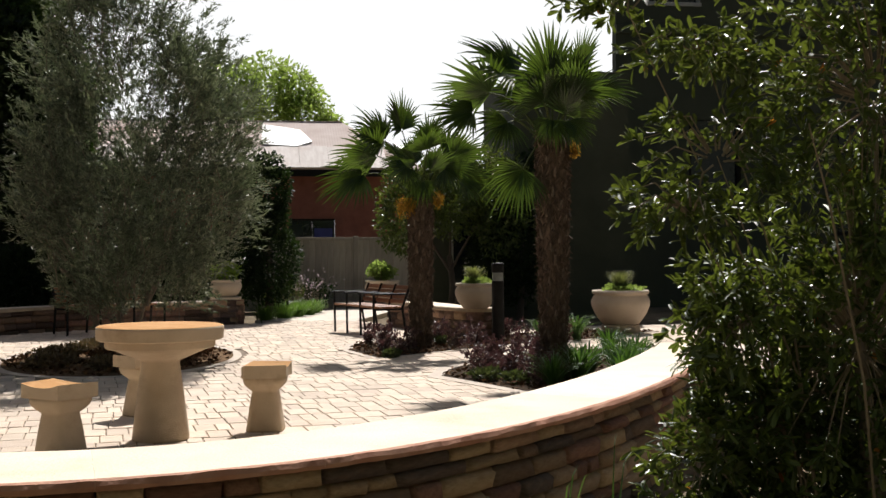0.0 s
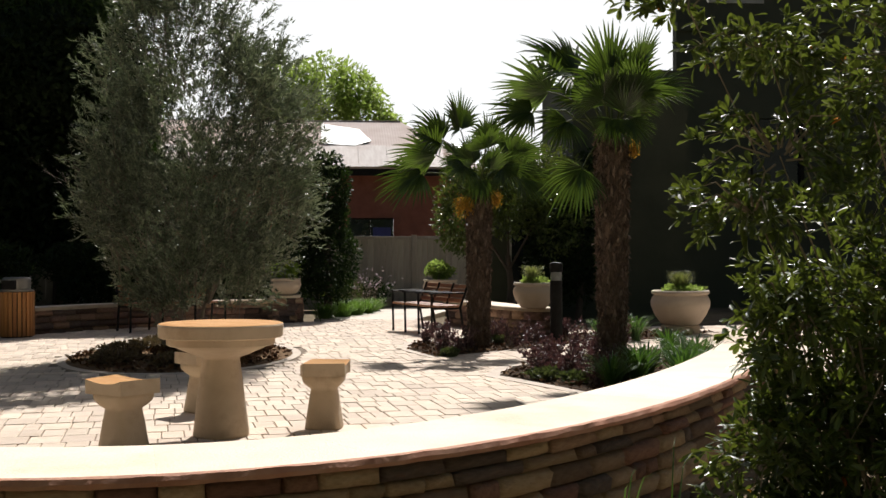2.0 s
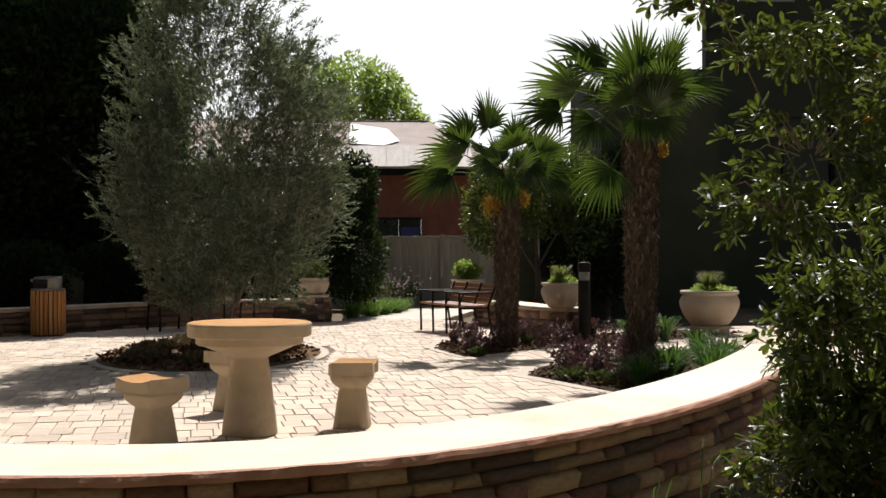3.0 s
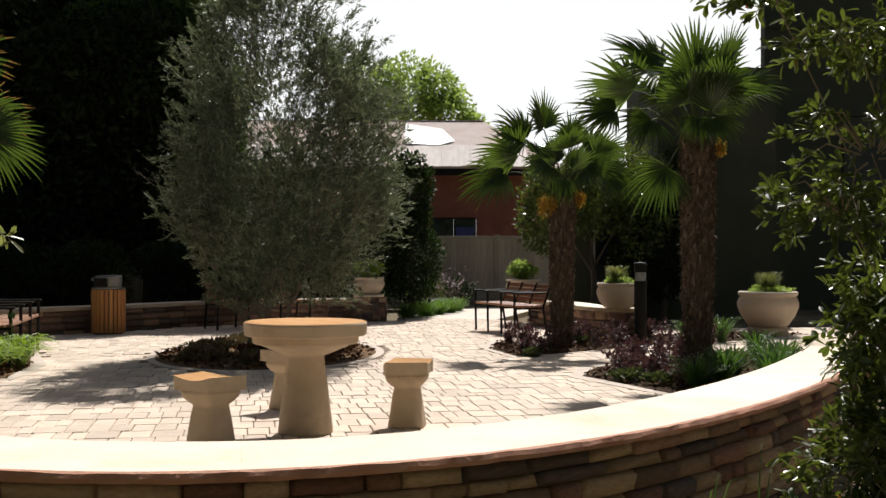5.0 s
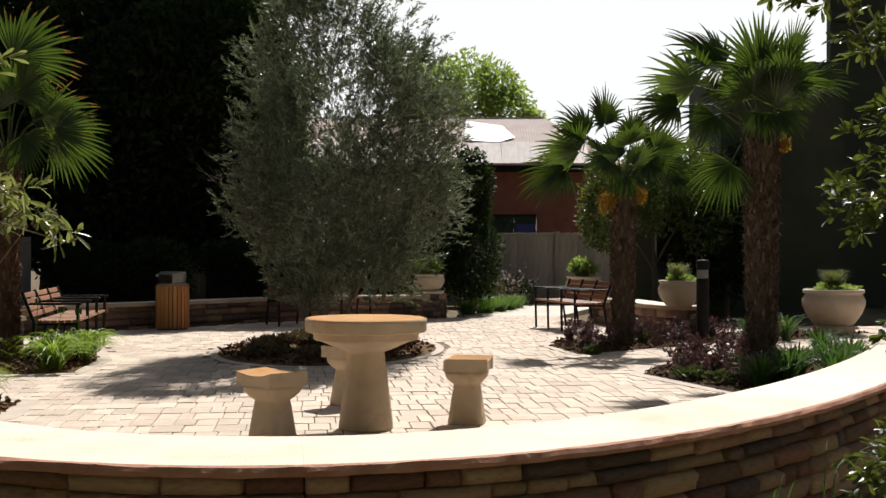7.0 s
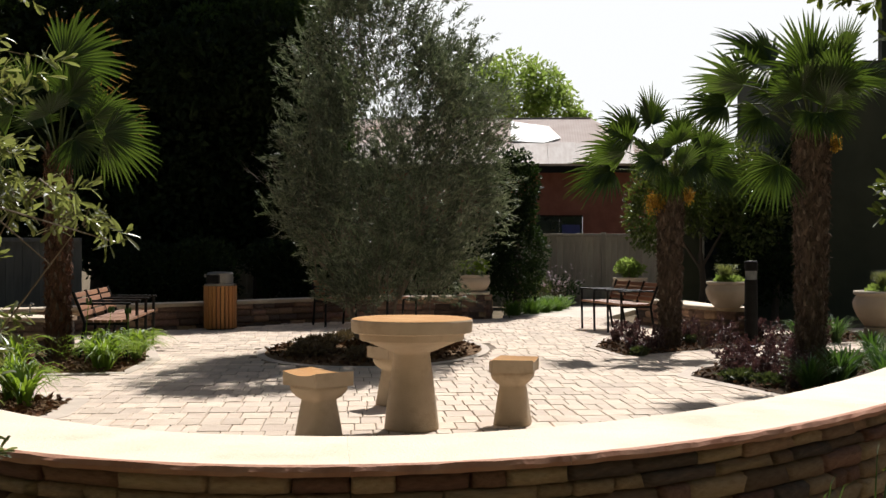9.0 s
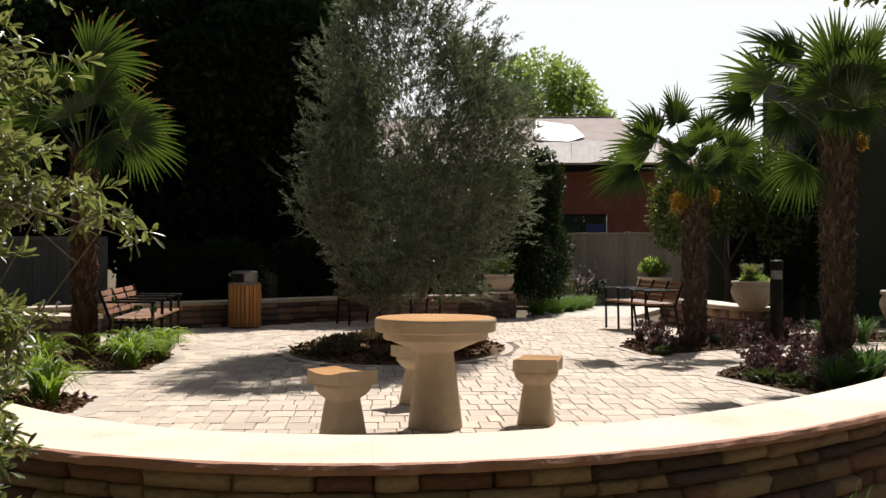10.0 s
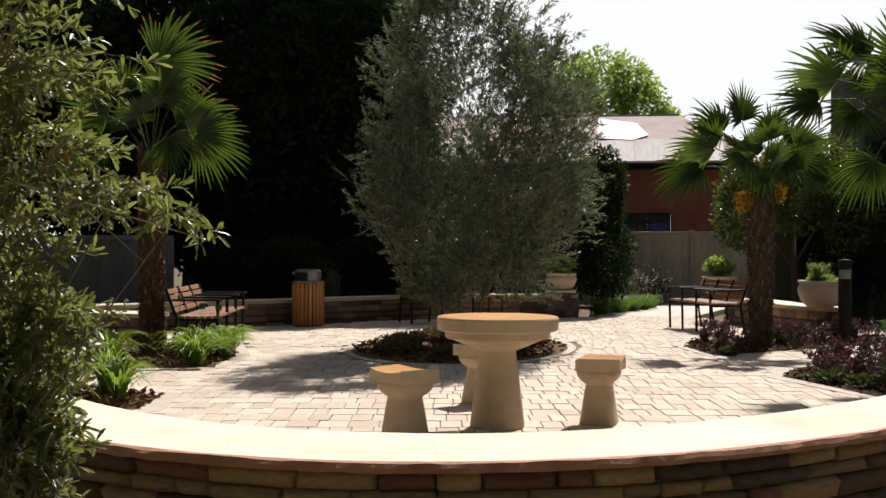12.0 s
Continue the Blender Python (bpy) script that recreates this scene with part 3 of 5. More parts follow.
def smooth_line(pts, per=5):
    out = []
    P = [Vector(p) for p in pts]
    P = [P[0] * 2 - P[1]] + P + [P[-1] * 2 - P[-2]]
    for i in range(1, len(P) - 2):
        for k in range(per):
            t = k / per
            a, b, c, d = P[i - 1:i + 3]
            out.append(0.5 * ((2 * b) + (c - a) * t + (2 * a - 5 * b + 4 * c - d) * t * t + (3 * b - a - 3 * c + d) * t ** 3))
    out.append(P[-2])
    return out


def offset(line, d):
    out = []
    for i, p in enumerate(line):
        t = (line[min(i + 1, len(line) - 1)] - line[max(i - 1, 0)]).normalized()
        out.append(p + Vector((t.y, -t.x)) * d)
    return out


def low_wall(name, pts, height, thick, face, label, seed, caps=6, course=(0.07, 0.13)):
    """A curved wall: dark core, stone facing on one side and a cap in slabs."""
    w = thing(name, label, "low wall", kind="structure")
    line = smooth_line(pts)
    front, back = offset(line, 0.0), offset(line, -thick * face)
    wall_core("core", offset(line, -0.03 * face), offset(line, -(thick - 0.02) * face), -0.1, height - 0.058, M["mortar"], w)
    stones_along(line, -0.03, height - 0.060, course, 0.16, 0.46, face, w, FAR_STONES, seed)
    cf, cb = offset(line, 0.05 * face), offset(line, -(thick + 0.04) * face)
    for i in range(0, len(line) - 1, caps):
        cap_stone([Vector((*p, 0)) for p in cf[i:i + caps + 1]], [Vector((*p, 0)) for p in cb[i:i + caps + 1]], height - 0.058, height, w, seed + i, edge="cast")
    return w


low_wall("wall_back", BACK_LINE, 0.41, 0.36, 1, "low curved wall of reddish brown stacked stone", 21)
low_wall("wall_bench", [(2.0, 19.9), (2.35, 18.6), (2.62, 17.4), (3.0, 16.8), (3.3, 16.7)], 0.44, 0.4, 1, "low stone wall behind the bench under the planters", 22)
low_wall("wall_left", [(-7.3, 14.45), (-6.5, 14.12), (-5.74, 13.95)], 0.41, 0.5, 1, "end of a low stone wall with pale cap", 23)

# pier at the end of the rear wall
pier = thing("wall_pier", "square pier of reddish stacked stone with flat cap", "pier", (-0.80, 21.2, 0), kind="structure")
part("core", box(0.40, 0.40, 0.50, (0, 0, 0.185)), M["mortar"], pier)
for a in range(4):
    dx, dy = ((0, -1), (1, 0), (0, 1), (-1, 0))[a]
    p = [(dx * 0.22 - dy * 0.22, dy * 0.22 + dx * 0.22), (dx * 0.22 + dy * 0.22, dy * 0.22 - dx * 0.22)]
    if a in (0, 1, 3):
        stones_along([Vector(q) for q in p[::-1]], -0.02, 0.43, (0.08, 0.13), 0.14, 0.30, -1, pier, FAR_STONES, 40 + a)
part("cap", box(0.54, 0.54, 0.045, (0, 0, 0.4575), 0.012), M["cap"], pier)


# ---- fences ----
def fence_run(label, a, b, height, finish, z0=-0.08, board=0.14):
    a, b = Vector(a), Vector(b)
    f = thing("fence", label, "fence", (*a, 0), math.degrees(math.atan2(b.y - a.y, b.x - a.x)))
    n = int((b - a).length / board)
    bm = box(board - 0.003, 0.022, height - z0, (0, 0, (height + z0) / 2), 0.004)
    me = bpy.data.meshes.new("board")
    bm.to_mesh(me)
    bm.free()
    me.materials.append(finish)
    for i in range(n):
        piece("board", me, f, pose(board * (i + 0.5), rnd.uniform(-0.004, 0.004), rnd.uniform(-0.008, 0.004)))
    pm = box(0.11, 0.10, height - z0 + 0.03, (0, 0, (height + 0.03 + z0) / 2), 0.008)
    pme = bpy.data.meshes.new("post")
    pm.to_mesh(pme)
    pm.free()
    pme.materials.append(finish)
    for i in range(int(n * board / 2.4) + 1):
        piece("post", pme, f, pose(min(2.4 * i, n * board), -0.055, 0))
    part("top_rail", box(n * board, 0.06, 0.07, (n * board / 2, -0.045, height - 0.035), 0.006), finish, f)
    part("bottom_rail", box(n * board, 0.05, 0.09, (n * board / 2, -0.045, 0.15), 0.006), finish, f)
    return f


fence_run("weathered grey-beige board fence along the rear of the court", (-10.04, 27.0), (8.15, 27.0), 1.62, M["fence"])
fence_run("board fence behind the low wall, its shade put into a dark blue-grey colour", (-12.0, 18.5), (-7.15, 18.85), 1.44, M["fence_shaded"])


# ---- house beyond the fence ----
house = thing("house", "low red brick house with pale corrugated metal roof", "house", (0, 40, 0))
win = (0.60, 2.20, 1.45, 2.42)
for sx0, sx1, sz0, sz1 in ((-9, win[0], -0.1, 4.2), (win[1], 4.7, -0.1, 4.2), (win[0], win[1], -0.1, win[2]), (win[0], win[1], win[3], 4.2)):
    part("wall", box(sx1 - sx0, 0.3, sz1 - sz0, ((sx0 + sx1) / 2, 0, (sz0 + sz1) / 2)), M["brick"], house)
part("side_wall", box(0.3, 8, 4.3, (-8.85, 4.15, 2.05)), M["brick"], house)
part("side_wall", box(0.3, 8, 4.3, (4.55, 4.15, 2.05)), M["brick"], house)
w = part("window", box(0.05, 0.06, 0.97, (1.38, -0.02, 1.935), 0.006), M["metal"], house, "window with dark panes and blue sheet behind")
part("pane", box(0.78, 0.02, 0.97, (0.98, 0.06, 1.935)), M["glass"], w)
part("pane", box(0.78, 0.02, 0.97, (1.80, 0.06, 1.935)), M["glass"], w)
part("sheet", box(0.62, 0.012, 0.42, (1.80, 0.035, 1.88)), M["blue"], w, "blue sheet in the window")
part("frame", box(1.6, 0.08, 0.06, (1.4, -0.02, 1.48), 0.006), M["metal"], w)
part("frame", box(1.6, 0.08, 0.06, (1.4, -0.02, 2.39), 0.006), M["metal"], w)
# corrugated roof: two slopes with a hip at the right end
for sgn in (-1, 1):
    vs, fs, n = [], [], 640
    for i in range(n + 1):
        x = -10 + 15.2 * i / n
        dz = 0.003 * math.cos(i * math.pi / 2)
        q = 1.0 if x < 2.7 else max(0.0, 1 - (x - 2.7) / 2.5)
        y0 = -0.75 if sgn < 0 else 9.1
        y1 = y0 + (4.2 - y0) * q
        z1 = 4.12 + 2.1 * q
        vs += [(x, y0, 4.12 + dz), (x, y1, z1 + dz), (x, y0, 4.06 + dz), (x, y1, z1 - 0.06 + dz)]
    for i in range(n):
        a = 4 * i
        fs += [(a, a + 4, a + 5, a + 1), (a + 2, a + 3, a + 7, a + 6), (a, a + 2, a + 6, a + 4)]
    raw("roof", vs, fs, M["roof"], house)
raw("roof", [(2.7, 4.2, 6.215), (5.2, -0.75, 4.115), (5.2, 9.1, 4.115)], [(0, 1, 2)], M["roof"], house)
for k in range(14):
    x0, x1 = -10 + 1.0 * k, -10 + 1.0 * (k + 1) - 0.012
    up = 0.40 + 0.012 * (k % 3)
    y0, y1, za, zb = -0.79, -0.75 + 4.95 * up, 4.135, 4.155 + 2.1 * up
    raw("roof_sheet", [(x0, y0, za), (x1, y0, za), (x1, y1, zb), (x0, y1, zb), (x0, y0, za - 0.02), (x1, y0, za - 0.02), (x1, y1, zb - 0.02), (x0, y1, zb - 0.02)],
        [(0, 1, 2, 3), (7, 6, 5, 4), (0, 4, 5, 1), (1, 5, 6, 2), (2, 6, 7, 3), (3, 7, 4, 0)], M["roof_pale"], house, "pale newer metal sheet")
part("ridge_cap", box(12.7, 0.16, 0.025, (-3.65, 4.2, 6.228), 0.008), M["roof"], house)
part("fascia", box(15.15, 0.05, 0.25, (-2.4, -0.68, 3.955), 0.01), M["metal"], house, "dark fascia board")
part("roof_sheet", slab([(-0.3, 1.6), (0.9, 1.35), (1.5, 1.9), (1.1, 3.3), (-0.3, 4.0)], 0, 0.03), M["roof_patch"], house, "white patch sheet on the roof").matrix_basis = pose(0, 0.02, 4.475, 23.0, 0, 0)


# ---- dark stucco building beside the court ----
bld = thing("building", "tall dark olive stucco building in shade", "building", (8.26, 27.0, 0))
bld.scale = (1.35, 1, 1.35)


def holed_wall(parent, x0, x1, z0, z1, holes, y, thick, material):
    xs = sorted({x0, x1, *[h[0] for h in holes], *[h[1] for h in holes]})
    for a, b in zip(xs, xs[1:]):
        cuts = sorted((h[2], h[3]) for h in holes if h[0] <= a and h[1] >= b)
        z = z0
        for c0, c1 in cuts + [(z1, z1)]:
            if c0 - z > 0.01:
                part("wall", box(b - a, thick, c0 - z, ((a + b) / 2, y + thick / 2, (z + c0) / 2)), material, parent)
            z = c1


holes = [(1.35, 2.35, 1.5, 3.3), (0.58, 1.6, 5.34, 6.2), (4.2, 5.4, 1.2, 3.2), (4.2, 5.4, 5.34, 6.2)]
holed_wall(bld, 0, 12, -0.1, 6.4, holes, 0, 0.3, M["stucco"])
part("side_wall", slab([(0, 0.302), (0.3, 0.302), (4.1, 10), (3.8, 10)], -0.1, 6.4), M["stucco"], bld)
part("parapet", box(12.3, 0.42, 0.18, (6.1, 0.12, 6.49), 0.02), M["stucco"], bld)
part("ledge", box(12.2, 0.10, 0.16, (6.1, -0.05, 4.9), 0.02), M["stucco"], bld)
for h in holes:
    wd, ht, cx, cz = h[1] - h[0], h[3] - h[2], (h[0] + h[1]) / 2, (h[2] + h[3]) / 2
    win_ob = part("window", box(wd, 0.10, 0.07, (cx, 0.02, h[2] + 0.035), 0.008), M["trim"] if h[2] > 4 else M["metal"], bld, "window with dark glass")
    part("pane", box(wd, 0.02, ht, (cx, 0.16, cz)), M["glass"], win_ob)
    for sx in (h[0] + 0.03, h[1] - 0.03):
        part("frame", box(0.06, 0.10, ht - 0.142, (sx, 0.1, cz), 0.006), M["trim"] if h[2] > 4 else M["metal"], win_ob)
# Unseen wall added behind the camera; it blocks sky fill on near faces.
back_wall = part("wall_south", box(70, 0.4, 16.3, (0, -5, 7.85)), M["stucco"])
tagged(back_wall, "unseen plain dark wall added behind the camera to block sky light", "wall", kind="structure")
# lower wing set back between the palms
wing = thing("building", "low dark olive stucco wing with a glazed door", "building", (2.95, 22.6, 0))
whole = [(0.55, 1.25, -0.1, 2.1)]
holed_wall(wing, 0, 1.3, -0.1, 2.9, whole, 0, 0.3, M["stucco"])
part("wall", box(2.35, 0.3, 4.92, (3.03, 0.15, 2.36)), M["stucco"], wing)
part("wall", box(0.55, 0.3, 3.0, (1.575, 0.15, 1.4)), M["stucco"], wing)
part("side_wall", box(0.3, 3.0, 4.92, (2.005, 1.8, 2.36)), M["stucco"], wing)
part("roof", box(2.34, 0.29, 0.06, (3.03, 0.155, 4.85)), M["stucco"], wing)
dr = part("door", box(0.70, 0.03, 2.2, (0.9, 0.14, 1.0)), M["glass"], wing, "glazed door with pale frame")
for sx in (0.59, 1.21):
    part("frame", box(0.07, 0.09, 2.2, (sx, 0.06, 1.0), 0.006), M["trim"], dr)
part("frame", box(0.56, 0.09, 0.07, (0.9, 0.06, 2.06), 0.006), M["trim"], dr)
part("notice", box(0.24, 0.012, 0.30, (0.98, 0.10, 1.0)), M["trim"], dr, "pale notice sheet on the glass")


# ---- cast-stone table and stools ----
table = thing("round_table", "round cast-stone garden table with flared pedestal and orange-stained top", "table", (-0.752, 8.16, 0))
part("pedestal", lathe([(0.188, -0.01), (0.193, 0.02), (0.182, 0.12), (0.152, 0.36), (0.130, 0.53), (0.134, 0.545), (0.175, 0.56), (0.235, 0.585), (0.305, 0.615), (0.345, 0.636)], 48), M["cast"], table, smooth=True)
part("collar", lathe([(0.358, 0.630), (0.370, 0.637), (0.374, 0.682), (0.370, 0.690)], 48), M["cast"], table)
part("tabletop", lathe([(0.415, 0.686), (0.428, 0.694), (0.431, 0.770), (0.425, 0.780)], 64), M["cast"], table)
part("top_face", lathe([(0.425, 0.780), (0.411, 0.785), (0.02, 0.7855)], 64), M["cast_top"], table, "orange-brown weathered top")


def stool_top(w_in, w_out, depth, z0, z1, dip):
    """A wedge of a ring with a dished top."""
    bm = bmesh.new()
    nx, ny = 12, 8
    grid = {}
    for lev in range(2):
        for j in range(ny + 1):
            v = j / ny
            half = (w_in + (w_out - w_in) * v) / 2
            for i in range(nx + 1):
                u = 2 * i / nx - 1
                y = -depth / 2 + depth * v - (0.02 * (1 - u * u)) * (1 - v) * -1 * 0.6 - 0.05 * u * u * v
                z = z1 - dip * (1 - u * u) * (1 if 0 < j < ny else 0.75) if lev else z0
                grid[lev, j, i] = bm.verts.new((half * u, y, z))
    for j in range(ny):
        for i in range(nx):
            bm.faces.new((grid[1, j, i], grid[1, j, i + 1], grid[1, j + 1, i + 1], grid[1, j + 1, i])).material_index = 1
            bm.faces.new((grid[0, j, i], grid[0, j + 1, i], grid[0, j + 1, i + 1], grid[0, j, i + 1]))
    for i in range(nx):
        for j in (0, ny):
            bm.faces.new((grid[0, j, i], grid[0, j, i + 1], grid[1, j, i + 1], grid[1, j, i]))
    for j in range(ny):
        for i in (0, nx):
            bm.faces.new((grid[0, j, i], grid[0, j + 1, i], grid[1, j + 1, i], grid[1, j, i]))
    return bm


def stool_leg(b, t, h):
    """Pedestal with a rounded square section that flares to the foot and swells under the seat."""
    bm = bmesh.new()
    prof = [(b, -0.01), (b * 1.02, 0.015), (b * 0.94, 0.08), (t * 1.16, h * 0.45), (t, h * 0.70), (t * 0.98, h * 0.74), (t * 1.24, h * 0.79), (t * 1.50, h * 0.86), (t * 1.60, h * 0.93), (t * 1.60, h)]
    rings = []
    for r, z in prof:
        ring = []
        for i in range(32):
            a = 2 * math.pi * i / 32
            c, s = math.cos(a), math.sin(a)
            k = (abs(c) ** 5 + abs(s) ** 5) ** (-1 / 5)
            ring.append(bm.verts.new((r * k * c, r * k * s * 0.98, z)))
        rings.append(ring)
    for a, c in zip(rings, rings[1:]):
        for i in range(32):
            bm.faces.new((a[i], a[(i + 1) % 32], c[(i + 1) % 32], c[i]))
    bm.faces.new(rings[0])
    bm.faces.new(rings[-1])
    return bm


stool = thing("garden_stool", "cast-stone stool with dished orange-stained seat beside the table", "stool", (-1.30, 7.50, 0), -38, "stools round the table")
part("pedestal", stool_leg(0.132, 0.096, 0.390), M["cast"], stool, smooth=True)
part("seat", stool_top(0.32, 0.40, 0.34, 0.387, 0.480, 0.034), [M["cast"], M["cast_top"]], stool)
copy_thing(stool, pose(-0.04, 8.45, 0, 0, 0, 82))
copy_thing(stool, pose(-1.00, 9.42, 0, 0, 0, 230))


# ---- litter bin ----
lbin = thing("litter_bin", "round litter bin with orange wooden slats and grey metal hood", "litter bin", (-4.68, 17.95, 0), 8)
part("liner", lathe([(0.225, 0.03), (0.225, 0.66)], 32), M["metal"], lbin)
sl = box(0.052, 0.024, 0.66, (0, 0, 0.35), 0.005)
slme = bpy.data.meshes.new("slat")
sl.to_mesh(slme)
sl.free()
slme.materials.append(M["bin_wood"])
for i in range(24):
    piece("slat", slme, lbin, pose(0, 0, 0, 0, 0, i * 15) @ pose(0, 0.245, 0))
part("foot_ring", lathe([(0.23, -0.005), (0.23, 0.03)], 32), M["metal"], lbin)
hood = bmesh.new()
lathe([(0.235, 0.68), (0.25, 0.69), (0.25, 0.71), (0.225, 0.715)], 32, hood)
lathe([(0.205, 0.712), (0.205, 0.872), (0.19, 0.895), (0.10, 0.902)], 32, hood)
part("hood", hood, M["steel"], lbin, "grey metal hood")
part("opening", box(0.22, 0.05, 0.13, (-0.09, -0.19, 0.79), 0.01, rot=(0, 0, -25)), M["metal"], lbin, "dark mouth of the bin")
part("hinge", box(0.05, 0.04, 0.05, (-0.22, -0.06, 0.84), 0.01), M["steel"], lbin)


# ---- slatted benches ----
def bench(label, at, rz, length=1.55, group="benches"):
    """Wooden slats on dark metal end frames; its seat faces -y."""
    b = thing("bench", label, "bench", at, rz, group)
    me = mesh_from(box(length, 0.062, 0.032, (0, 0, 0), 0.006), "slat", M["wood"])
    for i in range(6):
        piece("seat_slat", me, b, pose(0, -0.25 + 0.078 * i, 0.445 - 0.006 * math.sin(i * 0.6), 2 * i - 5, 0, 0))
    half = mesh_from(box(length / 3 - 0.05, 0.030, 0.058, (0, 0, 0), 0.006), "back_slat", M["wood"])
    for sx in (-1, 0, 1):
        for i in range(4):
            piece("back_slat", half, b, pose(sx * length / 3, 0.235 + 0.033 * i, 0.520 + 0.070 * i, -16, 0, 0))
    for x in (-length / 2 + 0.03, -length / 6, length / 6, length / 2 - 0.03):
        fr = part("end_frame", tube([(x, -0.26, -0.01), (x, -0.27, 0.42), (x, -0.27, 0.63)], 0.019, 8), M["metal"], b, "dark metal frame")
        part("back_leg", tube([(x, 0.27, -0.01), (x, 0.20, 0.42), (x, 0.335, 0.775)], 0.019, 8), M["metal"], fr)
        part("armrest", box(0.075, 0.56, 0.026, (x, -0.03, 0.64), 0.006), M["metal"], fr)
        part("seat_bearer", box(0.03, 0.50, 0.03, (x, -0.03, 0.41), 0.005), M["metal"], fr)
    return b


bench("slatted orange-brown wooden bench on dark metal frames beside plum shrubs", (1.52, 18.05, 0), -71, 1.6)
bench("slatted wooden bench on dark metal frames near day lilies", (-4.90, 13.95, 0), 100, 2.2)
bench("slatted wooden bench in shade before the stone wall", (-2.56, 19.25, 0), 32, 1.7)


# ---- bowl planters ----
def planter(label, at, r, h, pedestal=0.0):
    p = thing("planter", label, "planter", at, rnd.uniform(0, 90), "bowl planters")
    s = r / 0.45
    prof = [(0.25 * s, 0.0), (0.30 * s, 0.02), (0.40 * s, h * 0.30), (0.455 * s, h * 0.55), (0.46 * s, h * 0.68), (0.43 * s, h * 0.82), (0.405 * s, h * 0.87), (0.44 * s, h * 0.90),
            (0.452 * s, h * 0.95), (0.44 * s, h), (0.39 * s, h), (0.38 * s, h * 0.90), (0.05 * s, h * 0.89)]
    part("bowl", lathe(prof, 48), M["pot"], p, smooth=True)
    part("potting_soil", lathe([(0.375 * s, h * 0.89), (0.36 * s, h * 0.93), (0.05 * s, h * 0.95)], 24), M["soil"], p, "dark soil")
    return p


def tuft(name, label, category, at, n, height, spread_r, width, material, seed, lean=0.5, droop=0.35, seg=5, group="", foot=0.06):
    """A clump of arching strap leaves, each a tapered folded ribbon."""
    g = np.random.default_rng(seed)
    vs, fs = [], []
    for _ in range(n):
        a, r0 = g.uniform(0, 2 * math.pi), g.uniform(0, foot)
        out = np.array((math.cos(a), math.sin(a), 0))
        side = np.array((-out[1], out[0], 0))
        L = height * g.uniform(0.6, 1.15)
        ln = spread_r * g.uniform(0.3, 1.15) * lean * 2
        w = width * g.uniform(0.7, 1.2) / 2
        b = len(vs)
        for k in range(seg + 1):
            t = k / seg
            c = out * (r0 + ln * t ** 1.6) + np.array((0, 0, L * (t - droop * t ** 3)))
            ww = w * (1 - t ** 2.2) * (0.6 + 0.8 * min(t * 3, 1) * 0.5)
            vs += [tuple(c - side * ww), tuple(c + np.array((0, 0, -ww * 0.5))), tuple(c + side * ww)]
        for k in range(seg):
            q = b + 3 * k
            fs += [(q, q + 1, q + 4, q + 3), (q + 1, q + 2, q + 5, q + 4)]
    ob = thing(name, label, category, at, 0, group)
    tagged(raw("foliage", vs, fs, material, ob), kind="stuff")
    return ob


def leafy(name, label, category, at, n, radius, leaf, width, material, seed, stems=9, group="", zc=None, shell=0.3):
    """A shrub: stems from the ground and many small leaves with an uneven outline."""
    g = np.random.default_rng(seed)
    s = thing(name, label, category, at, 0, group)
    zc = radius[2] if zc is None else zc
    p, d = cloud(n, (0, 0, zc), radius, g, shell, 12, 0.45)
    p[:, 2] = np.maximum(p[:, 2], 0.02)
    bm = bmesh.new()
    for i in range(stems):
        q = p[g.integers(n)]
        tube([(q[0] * 0.06, q[1] * 0.06, -0.03), (q[0] * 0.45, q[1] * 0.45, q[2] * 0.6), tuple(q)], [0.012, 0.008, 0.003], 5, bm)
    part("stem", bm, M["twig"], s)
    v, f = leaves(p, d + g.normal(size=d.shape) * 0.7 + (0, 0, 0.3), leaf, width, gen=g)
    raw("foliage", v, f, material, s)
    return s


planter("wide tan bowl planter with grasses at the dark building", (5.39, 17.45, 0.13), 0.445, 0.53)
ped = thing("plinth", "low round stone plinth under a planter", "plinth", (5.39, 17.45, 0))
part("base", lathe([(0.30, -0.1), (0.30, 0.11), (0.28, 0.13)], 40), M["cast"], ped)
planter("wide tan bowl planter on the low wall behind a bollard", (2.97, 16.72, 0.442), 0.30, 0.37)
planter("tan bowl planter on the stone pier", (-0.80, 21.2, 0.482), 0.28, 0.31)
planter("tan bowl planter with leafy herb on the wall end", (1.92, 20.1, 0.442), 0.30, 0.34)
tuft("ornamental_grass", "blue-green grass tuft in a bowl planter", "plant", (5.39, 17.45, 0.60), 480, 0.50, 0.20, 0.009, M["grey_leaf"], 50, group="potted plants")
leafy("trailing_plant", "low trailing green plant filling a bowl planter", "plant", (5.39, 17.45, 0.62), 1000, (0.40, 0.40, 0.055), 0.06, 0.04, M["bright_leaf"], 51, group="potted plants")
tuft("ornamental_grass", "pale grass tuft in a bowl planter", "plant", (2.95, 16.72, 0.76), 380, 0.42, 0.18, 0.009, M["grey_leaf"], 52, group="potted plants")
leafy("trailing_plant", "low trailing green plant filling a bowl planter", "plant", (2.97, 16.72, 0.77), 500, (0.26, 0.26, 0.06), 0.06, 0.04, M["bright_leaf"], 53, group="potted plants")
leafy("potted_herb", "bright green leafy herb in a bowl planter", "plant", (1.92, 20.1, 0.76), 900, (0.28, 0.26, 0.18), 0.07, 0.035, M["bright_leaf"], 54, group="potted plants")
